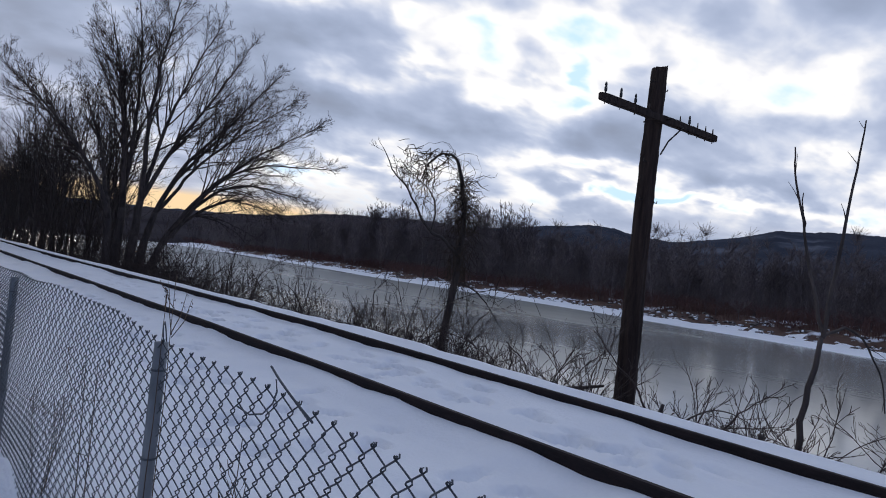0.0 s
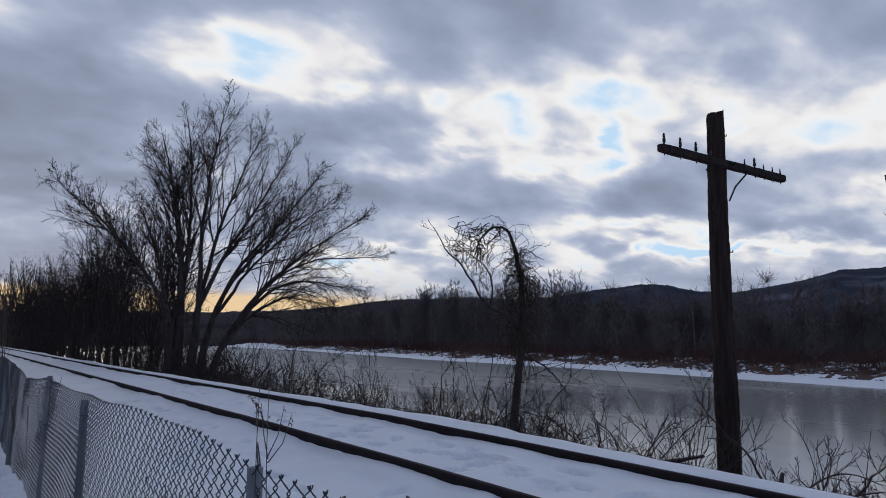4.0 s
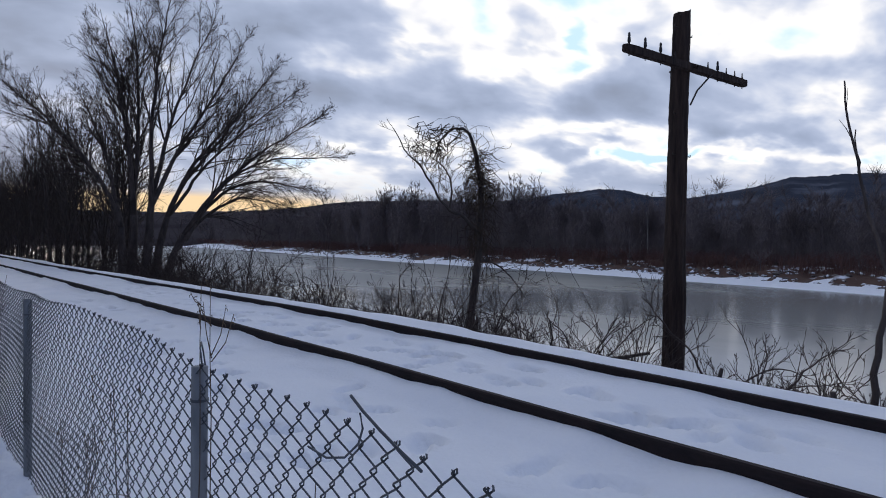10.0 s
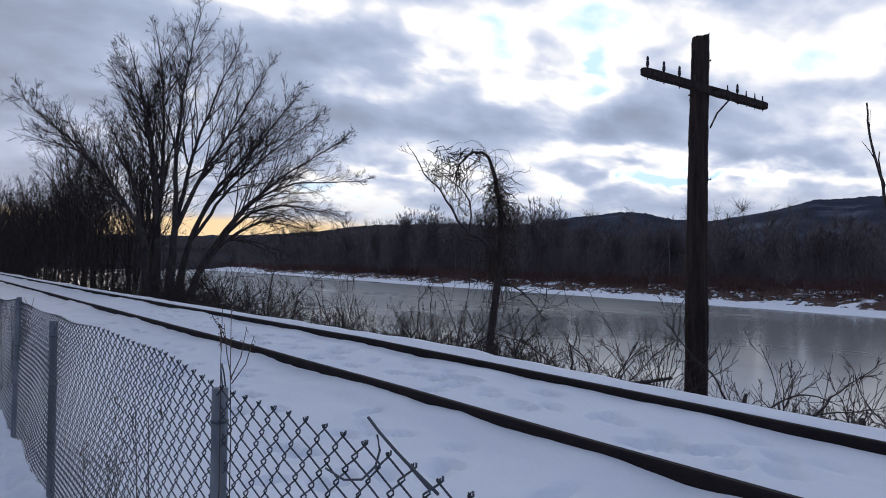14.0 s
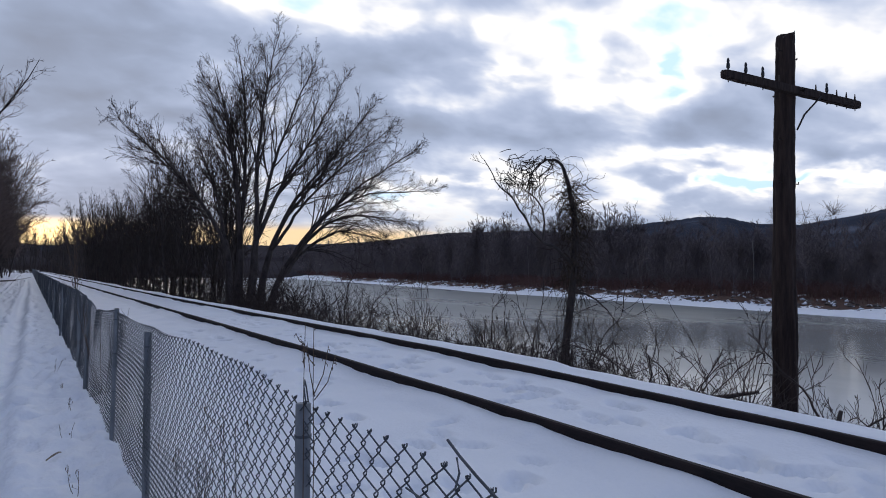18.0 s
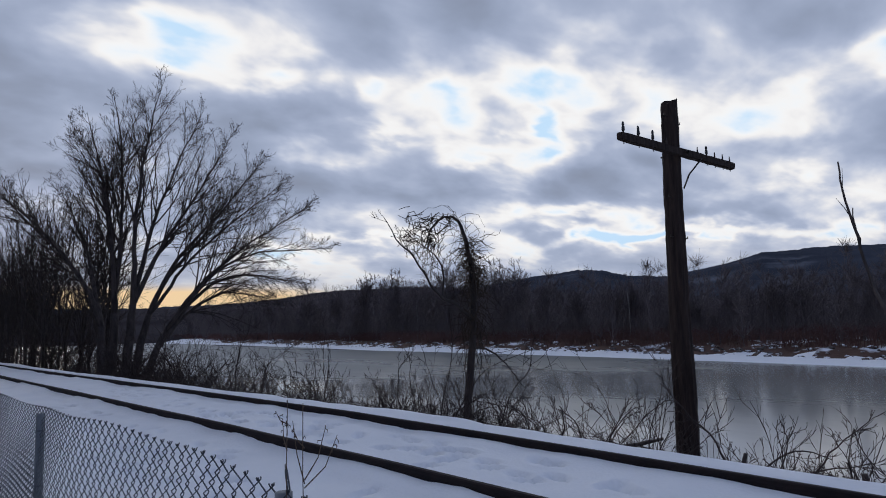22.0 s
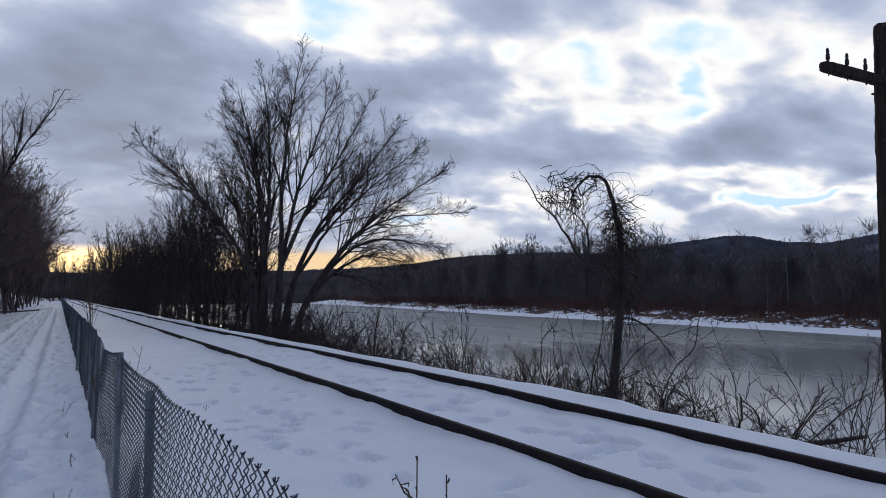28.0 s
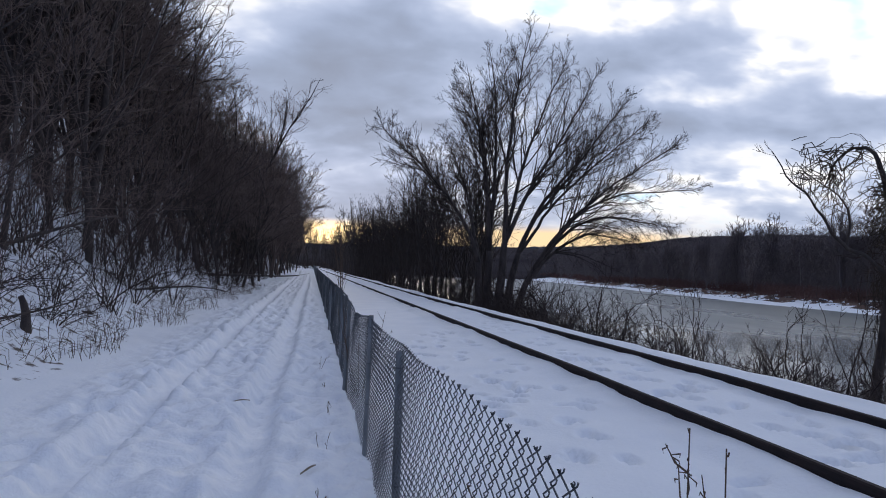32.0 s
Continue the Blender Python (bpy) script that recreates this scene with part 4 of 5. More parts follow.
def arching_bush(rng, stems, length, bias=(0, 0), r=0.016, arch=-0.06, twigs=6, label="dark arching leafless bush on the bank edge"):
    """Stout crooked stems that rise, lean one way and bow over."""
    a = Tubes()
    for _ in range(stems):
        way = np.array((rng.normal(0, 0.5) + bias[0], rng.normal(0, 0.5) + bias[1], 1.0))
        ln = length * rng.uniform(0.55, 1.15)
        p, pr = limb(rng, (rng.normal(0, 0.12), rng.normal(0, 0.12), -0.2), way, ln, r * rng.uniform(0.8, 1.5), 0.0055, 14, 0.14, arch + rng.normal(0, 0.03))
        a.add(p, pr, 5)
        sprout(rng, a, a, p, pr, 1, twigs, ln * 0.40, 0.04, 0.7, 0.0046, 0.3, 0.5)
    return tagged(a.mesh("bush", TWIG), label, "bush", "bank bushes")


def build_bank_shrubs():
    rng = np.random.default_rng(15)
    kinds = [shrub_mesh(rng, h, n, lean=l, fine=0.0042) for h, n, l in ((1.5, 5, 0.5), (2.0, 4, 0.35), (1.2, 7, 0.7), (1.8, 5, 0.45), (2.5, 3, 0.3), (1.0, 8, 0.8), (1.4, 6, 0.6))]
    spots = []
    for i in range(105):
        y = -6.5 + 50 * (i / 105) ** 1.15 + rng.normal(0, 0.4)
        x = 2.8 + abs(rng.normal(0, 0.8)) + (rng.uniform(0.8, 3.4) if rng.random() < 0.45 else 0) + 0.03 * max(0, y)
        if not (abs(x - 4.5) < 0.4 and abs(y + 0.9) < 0.6) and (y > 1.5 or rng.random() < 0.4):
            spots.append((x, y))
    scatter(kinds, spots, rng, (0.6, 1.15), 4)
    near = [(2.78 + abs(rng.normal(0, 0.6)), rng.uniform(-7.0, 4.0)) for _ in range(26)]
    kinds = [shrub_mesh(rng, h, n, lean=l, fine=0.0038) for h, n, l in ((0.8, 8, 0.7), (1.0, 7, 0.5), (0.6, 10, 0.9))]
    scatter(kinds, near, rng, (0.6, 1.2), 4)
    # bushes and bowed stems, set one by one along the edge: x, y, stems, length, lean to x and y, girth
    for x, y, n, ln, bx, by, r in (
        (3.35, -2.15, 8, 1.75, 0.75, -0.75, 0.015), (3.2, -2.6, 6, 1.1, 0.3, -0.4, 0.010), (3.1, -1.7, 7, 0.9, 0.2, -0.2, 0.008),
        (3.5, 0.45, 7, 1.5, -0.3, 0.35, 0.013), (3.25, 1.0, 9, 1.2, -0.2, 0.3, 0.010), (3.5, 1.7, 3, 2.1, -0.3, 0.3, 0.014), (3.9, 0.2, 6, 1.5, 0.35, -0.35, 0.012),
        (3.4, 3.2, 5, 1.0, 0.2, 0.0, 0.009), (4.0, 4.4, 5, 1.9, 0.2, -0.2, 0.013), (4.4, 6.0, 6, 2.0, -0.1, 0.2, 0.014), (4.1, 7.4, 5, 1.4, 0.3, 0.2, 0.011),
        (4.6, 9.2, 6, 2.4, -0.7, 0.5, 0.026), (5.0, 10.6, 5, 2.6, 0.8, -0.5, 0.030), (4.5, 12.2, 6, 2.0, 0.4, 0.0, 0.018), (5.3, 13.8, 5, 2.6, -0.6, 0.4, 0.026),
        (4.6, 15.6, 6, 2.4, 0.5, -0.3, 0.020), (5.2, 17.8, 7, 3.0, 0.2, 0.2, 0.024), (5.0, 20.0, 7, 3.4, 0.1, -0.2, 0.034), (5.4, 22.0, 8, 3.2, -0.2, 0.2, 0.030),
        (4.8, 24.2, 8, 2.6, 0.2, 0.0, 0.026), (3.4, -4.6, 6, 1.2, 0.3, -0.3, 0.012), (3.3, -5.4, 7, 1.3, 0.2, -0.1, 0.012), (3.2, -3.4, 5, 0.9, 0.3, -0.2, 0.009),
    ):
        b = arching_bush(rng, n, ln, (bx, by), r, -0.05 if r < 0.02 else -0.09)
        b.location = (x, y, float(ground_z(x, y)))
    for _ in range(34):
        y = rng.uniform(2.5, 27)
        x, big = 3.1 + abs(rng.normal(0, 0.9)) + 0.06 * y, step(8, 22, y)
        b = arching_bush(rng, rng.integers(4, 8), rng.uniform(1.1, 1.9) + 1.5 * big, rng.normal(0, 0.4, 2), rng.uniform(0.009, 0.014) + 0.009 * big, -0.05, 5)
        b.location = (x, y, float(ground_z(x, y)))
    for _ in range(16):
        y = rng.uniform(13, 27)
        x = 4.4 + abs(rng.normal(0, 0.9))
        b = arching_bush(rng, 10, rng.uniform(1.8, 3.0), (0, 0), 0.018, -0.02, 7, "dense dark leafless shrub on the bank")
        b.location = (x, y, float(ground_z(x, y)))
    # vine-choked stems at the foot of the bent tree
    for x, y in ((7.2, 7.6), (8.0, 6.4), (7.6, 7.0)):
        b = arching_bush(rng, 14, 1.7, (0.05, 0), 0.009, -0.02, 8, "grey tangle of stems round the foot of the bent tree")
        b.location = (x, y, float(ground_z(x, y)))


build_bank_shrubs()


def tree_tubes(rng, height, spread, limbs, r=None, fine=0.01, count=8, deep=1):
    """The wood and the twigs of a bare tree: a wandering trunk, rising limbs, branches."""
    wood, twigs = Tubes(), Tubes()
    r = r or height * 0.012
    p, pr = limb(rng, (0, 0, -0.4), (rng.normal(0, 0.06), rng.normal(0, 0.06), 1), height * 0.92, r, r * 0.12, 12, 0.10, 0.06)
    wood.add(p, pr, 6)
    for _ in range(limbs):
        k = rng.integers(3, 11)
        a = rng.uniform(0, 2 * math.pi)
        way = np.array((math.cos(a) * spread * 1.35, math.sin(a) * spread * 1.35, 1.0))
        ll = height * rng.uniform(0.28, 0.5) * (1.1 - k / 14)
        q, qr = limb(rng, p[k], way, ll, pr[k] * 0.55, fine * 0.8, 6, 0.11, 0.08)
        wood.add(q, qr, 4)
        sprout(rng, wood, twigs, q, qr, deep, count, ll * 0.42, 0.05, 0.95, fine, 0.12)
    sprout(rng, wood, twigs, p, pr, deep, count, height * 0.16, 0.05, 0.9, fine, 0.5)
    return wood, twigs


def bare_tree(rng, height, spread, limbs, name="tree", label="", bark=None, twig=None, r=None, fine=0.01, count=8, group="", deep=1):
    t = tagged(new(name), label, "tree", group)
    wood, twigs = tree_tubes(rng, height, spread, limbs, r, fine, count, deep)
    wood.mesh("trunk", bark or BARK, t)
    twigs.mesh("crown", twig or TWIG, t)
    return t


def round_tubes(rng, height, radius, limbs, r, fine, count=7):
    """A bare tree whose limbs part low and end all over a dome."""
    wood, twigs = Tubes(), Tubes()
    p, pr = limb(rng, (0, 0, -0.4), (rng.normal(0, 0.08), rng.normal(0, 0.08), 1), height * 0.5, r, r * 0.6, 6, 0.06, 0.03)
    wood.add(p, pr, 6)
    for i in range(limbs):
        a, up = i * 2.4 + rng.normal(0, 0.3), ((i + 0.5) / limbs) ** 0.72
        s = math.sqrt(1 - up * up)
        tip = np.array((radius * s * math.cos(a), radius * s * math.sin(a), height * (0.46 + 0.52 * up))) * rng.uniform(0.9, 1.05)
        start = p[rng.integers(2, 7)]
        t = np.linspace(0, 1, 9)[:, None]
        bend = start + (tip - start) * np.array((0.35, 0.35, 0.62))
        q = (1 - t) ** 2 * start + 2 * t * (1 - t) * bend + t ** 2 * tip + rng.normal(0, 0.012 * height, (9, 3)) * t
        qr = np.linspace(r * 0.42, fine, 9)
        wood.add(q, qr, 5)
        sprout(rng, wood, twigs, q, qr, 1, count, height * 0.15, 0.05, 0.75, fine, 0.3)
    return wood, twigs


def round_tree(rng, height, radius, limbs, name="tree", label="", bark=None, twig=None, r=0.12, fine=0.01, count=7, group=""):
    t = tagged(new(name), label, "tree", group)
    wood, twigs = round_tubes(rng, height, radius, limbs, r, fine, count)
    wood.mesh("trunk", bark or BARK, t)
    twigs.mesh("crown", twig or TWIG, t)
    return t


def joined(name, shapes, spots, rng, scale, mat, label, category, tilt=0.0):
    """Many alike plants, too far or too many to tell apart, as one mesh."""
    shapes = [(np.array(v), f) for v, f in shapes]
    verts, faces, base = [], [], 0
    for x, y in spots:
        V, F = shapes[rng.integers(0, len(shapes))]
        m = np.array(pose(x, y, float(ground_z(x, y)) - 0.05, rng.normal(0, tilt), rng.normal(0, tilt), rng.uniform(0, 360)))
        verts.append((V * rng.uniform(*scale)) @ m[:3, :3].T + m[:3, 3])
        faces.extend([tuple([k + base for k in q]) for q in F])
        base += len(V)
    ob = mesh_object(name, np.concatenate(verts).tolist(), faces, mat)
    return tagged(ob, label, category, kind="stuff")


def build_track_side_trees():
    """Smaller trees crowded along the bank beyond the large one, out to where the line disappears."""
    rng = np.random.default_rng(31)
    label = "slender bare tree crowded along the river bank"
    kinds = [round_tree(rng, h, w, n, label=label, group="trees along the bank", fine=0.008, count=8, r=0.10) for h, w, n in ((11.5, 2.6, 14), (10.5, 3.0, 15), (12.5, 2.4, 14), (9.5, 3.0, 14))]
    spots = []
    for i in range(84):
        y = 32 + 62 * (i / 84) ** 1.3 + rng.normal(0, 0.6)
        x = 3.8 + abs(rng.normal(0, 1.0)) * 2.6
        spots.append((min(x, 0.287 * (y + 5.9) - 5.0), y))
    spots = spots[:26:2] + spots[26:]
    scatter(kinds, spots[:13], rng, (0.82, 1.1))
    for (x, y), k in zip(spots[13:], kinds * 24):
        sc = rng.uniform(0.7, 1.02)
        copy_thing(k, pose(x, y, float(ground_z(x, y)), 0, 0, rng.uniform(0, 360))).scale = (sc, sc, sc)
    shapes = []
    for h in (13.5, 15, 12):
        w, t = tree_tubes(rng, h, 0.45, 11, fine=0.018, count=5)
        k = len(w.v)
        shapes.append((w.v + t.v, w.f + [tuple(i + k for i in q) for q in t.f]))
    spots = [(3.6 + abs(rng.normal(0, 1.0)) * 5, 88 + 140 * rng.random() ** 1.4) for _ in range(75)]
    # where the line bends out of sight
    spots += [(rng.uniform(-14, 16), rng.uniform(190, 260)) for _ in range(70)]
    # the far bend of the river
    spots += [(rng.uniform(5, 115), rng.uniform(385, 440)) for _ in range(80)]
    joined("far_trees", shapes, spots, rng, (0.75, 1.15), BARK, "bare trees crowding the bank and the bend of the line", "woods")
    kinds = [shrub_mesh(rng, h, n, lean=l, label="", group="", fine=0.007) for h, n, l in ((2.8, 12, 0.4), (3.6, 10, 0.35))]
    shapes = [([tuple(v.co) for v in k.data.vertices], [tuple(p.vertices) for p in k.data.polygons]) for k in kinds]
    for k in kinds:
        bpy.data.objects.remove(k)
    kinds = [shrub_mesh(rng, h, n, lean=l, label="", group="", fine=0.004) for h, n, l in ((1.3, 12, 0.5), (1.8, 10, 0.4), (0.9, 14, 0.7))]
    low = [([tuple(v.co) for v in k.data.vertices], [tuple(p.vertices) for p in k.data.polygons]) for k in kinds]
    for k in kinds:
        bpy.data.objects.remove(k)
    spots = [(2.85 + abs(rng.normal(0, 1)) * 1.2 + 0.035 * max(0, y), y) for y in -6.5 + 40 * rng.random(130) ** 0.8]
    joined("thicket", low, spots, rng, (0.45, 0.95), TWIG, "low grey-brown thicket along the bank edge", "brush")
    spots = [(3.9 + abs(rng.normal(0, 1)) * 2.2 + 0.01 * y, y) for y in 31 + 130 * rng.random(85) ** 1.5]
    spots += [(rng.uniform(-20, 14), rng.uniform(185, 215)) for _ in range(110)]
    joined("thicket", shapes, spots, rng, (0.8, 1.3), TWIG, "leafless thicket under the bank trees", "brush")


build_track_side_trees()


def build_hillside():
    """Steep wooded slope on the other side of the trail."""
    rng = np.random.default_rng(41)
    label = "bare tree on the steep snowy hillside"
    kinds = [bare_tree(rng, h, s, n, label=label, group="hillside trees", fine=0.008, count=8, r=h * rng.uniform(0.006, 0.010), twig=BROWN_BRUSH_LIGHTENED) for h, s, n in ((11, 0.5, 13), (9, 0.65, 13), (13, 0.45, 13), (8, 0.8, 13), (10, 0.6, 13), (7, 0.9, 12))]
    spots = []
    for i in range(115):
        y = 7 + 62 * (i / 115) ** 1.1 + rng.normal(0, 1.0)
        s = abs(rng.normal(0, 1)) * 3.0 if i % 2 else rng.uniform(2, 26)
        spots.append((-9.0 - s - (1.2 if y < 14 else 0) + 0.022 * min(y, 45), y))
    scatter(kinds, spots, rng, (1.0, 1.6), 4)
    tall = bare_tree(rng, 15.5, 0.5, 12, label="tall bare tree leaning out over the trail", fine=0.011, count=8, r=0.17)
    tall.matrix_basis = pose(-11.7, 31, float(ground_z(-11.7, 31)) - 0.1, 0, 5, 40)
    copy_thing(tall, pose(-12.2, 25, float(ground_z(-12.2, 25)) - 0.1, 3, 4, 150))
    copy_thing(tall, pose(-13.0, 20, float(ground_z(-13.0, 20)) - 0.1, 0, 4, 260))
    # round-crowned trees along the foot of the slope, reaching out over the trail
    label = "round-crowned bare tree leaning over the trail edge"
    kinds = [round_tree(rng, h, w, n, label=label, group="trail edge trees", fine=0.009, count=14, r=0.13, twig=BROWN_BRUSH_LIGHTENED) for h, w, n in ((12, 4.2, 26), (13.5, 4.4, 28), (11, 4.2, 24))]
    spots = [(-8.9 + 0.020 * y + rng.normal(0, 0.5), y) for y in np.linspace(30, 60, 15) + rng.normal(0, 1, 15)]
    spots += [(-8.5 + 0.013 * y + rng.normal(0, 0.6), y) for y in np.linspace(60, 150, 26) + rng.normal(0, 2, 26)]
    scatter(kinds, spots[:15], rng, (0.62, 0.85), 4)
    # larger ones higher on the slope
    for k, y in enumerate((15, 18, 20.5, 23, 25.5, 28, 31, 34, 37)):
        x, sc = -11.0 - rng.uniform(0, 2.2), rng.uniform(0.95, 1.2)
        copy_thing(kinds[k % 3], pose(x, y, float(ground_z(x, y)) - 0.1, 0, 5, rng.uniform(0, 360))).scale = (sc, sc, sc)
    for (x, y), k in zip(spots[15:], kinds * 10):
        sc = rng.uniform(0.72, 0.95)
        copy_thing(k, pose(x, y, float(ground_z(x, y)) - 0.1, 0, 4, rng.uniform(0, 360))).scale = (sc, sc, sc)
    shapes = []
    for h in (10, 12, 8.5, 11):
        w, t = round_tubes(rng, h, h * 0.33, 16, h * 0.008, 0.013, 8)
        k = len(w.v)
        shapes.append((w.v + t.v, w.f + [tuple(i + k for i in q) for q in t.f]))
    spots = [(-6.9 - abs(rng.normal(0, 1)) * 7, y) for y in 62 + 140 * rng.random(120) ** 1.3]
    spots += [(-14 - 26 * rng.random(), y) for y in 8 + 60 * rng.random(160)]
    joined("hillside_woods", shapes, spots, rng, (0.95, 1.55), BROWN_BRUSH_LIGHTENED, "dense bare woods covering the hillside", "woods", 4)
    # slender whips and brush that fill the slope between the trees
    t = Tubes()
    for _ in range(1900):
        y = 6 + 80 * rng.random() ** 1.5
        x = -9.0 - abs(rng.normal(0, 1)) * 7.5 + 0.016 * y
        z, h = float(ground_z(x, y)), rng.uniform(1.0, 3.8)
        way = rng.normal(0, 0.55, 2) + np.array((0.25, 0))
        mid = np.array((x + way[0] * 0.3 * h, y + way[1] * 0.3 * h, z + h * 0.55))
        top = np.array((x + way[0] * 0.9 * h, y + way[1] * 0.9 * h, z + h * (1.0 - 0.3 * abs(way[0]))))
        t.add([(x, y, z - 0.15), mid, top], [0.009, 0.007, 0.004], 3)
        for _ in range(4):
            f = rng.random()
            p = mid * (1 - f) + top * f
            q = p + rng.normal(0, 0.32, 3) + np.array((0, 0, 0.25))
            t.add([p, (p + q) / 2 + rng.normal(0, 0.05, 3), q], [0.006, 0.005, 0.003], 3)
    tagged(t.mesh("brush", BROWN_BRUSH_LIGHTENED), "tangled brown leafless whips and brush on the slope", "brush", kind="stuff")
    kinds = [shrub_mesh(rng, h, n, lean=l, label="leafless undergrowth at the foot of the hillside", group="hillside undergrowth", fine=0.0048) for h, n, l in ((1.6, 9, 0.6), (2.4, 9, 0.4), (1.1, 12, 0.8), (3.0, 9, 0.35))]
    spots = []
    for i in range(150):
        y = 2.0 + 60 * (i / 150) ** 1.4 + rng.normal(0, 0.5)
        spots.append((-8.0 - abs(rng.normal(0, 1)) * 2.2 + 0.016 * y, y))
    scatter(kinds, spots, rng, (0.6, 1.3), 6)
    # tufts of dead grass and stalks along the trail's edge
    t = Tubes()
    for _ in range(1500):
        y = 1.5 + 40 * rng.random() ** 1.4
        x = -7.35 - abs(rng.normal(0, 1)) * 0.8 + 0.02 * y + 0.3 * math.sin(y * 1.1)
        z, h = float(ground_z(x, y)), rng.uniform(0.06, 0.34)
        t.add([(x, y, z - 0.03), (x + rng.normal(0, 0.06), y + rng.normal(0, 0.06), z + h * 0.7), (x + rng.normal(0, 0.13), y + rng.normal(0, 0.13), z + h)], [0.005, 0.004, 0.002], 3)
    tagged(t.mesh("dead_grass", WEED), "dead grass stalks poking through snow", "grass", kind="stuff")


build_hillside()


def build_fallen_wood(x, y, length, r, yaw, pitch, seed, label, name="fallen_branch", twiggy=4, lift=0.0, mat=None):
    rng = np.random.default_rng(seed)
    t = Tubes()
    a, e = radians(yaw), radians(pitch)
    p, pr = limb(rng, (0, 0, 0), (math.cos(a) * math.cos(e), math.sin(a) * math.cos(e), math.sin(e)), length, r, r * 0.4, 10, 0.07, 0.0)
    t.add(p, pr, 7)
    if twiggy:
        sprout(rng, t, t, p, pr, 1, twiggy, length * 0.3, 0.05, 0.7, 0.006, 0.3)
    ob = t.mesh(name, mat or BARK)
    ob.location = (x, y, float(ground_z(x, y)) + lift)
    return tagged(ob, label, "branch" if name != "stump" else "stump")


build_fallen_wood(3.6, 0.25, 1.2, 0.055, -40, 2, 1, "fallen log propped against the bank below the pole", "fallen_log", 3, 0.03)
build_fallen_wood(-8.3, 5.6, 1.5, 0.022, 35, 6, 2, "fallen branch lying on snow at the hillside foot", lift=0.1)
build_fallen_wood(-8.0, 9.5, 2.0, 0.022, 160, 8, 3, "fallen branch lying on snow at the hillside foot", lift=0.1)
build_fallen_wood(-9.6, 8.0, 3.0, 0.05, 60, 14, 4, "fallen branch leaning on the slope", lift=0.1)
build_fallen_wood(-8.4, 14.5, 2.6, 0.03, 20, 5, 5, "fallen branch lying on snow at the hillside foot", lift=0.1)
build_fallen_wood(-8.6, 30, 5.0, 0.07, 10, 6, 6, "fallen tree limb beside the trail", lift=0.15)
build_fallen_wood(-8.1, 6.5, 0.75, 0.10, 0, 88, 7, "short broken tree stump in snow", "stump", 0, -0.2)
build_fallen_wood(3.05, -2.25, 0.55, 0.05, 0, 87, 8, "short broken stump on the bank edge", "stump", 0, -0.15)
build_fallen_wood(3.05, -3.5, 0.55, 0.07, 0, 88, 9, "short broken stump on the bank edge", "stump", 0, -0.2)


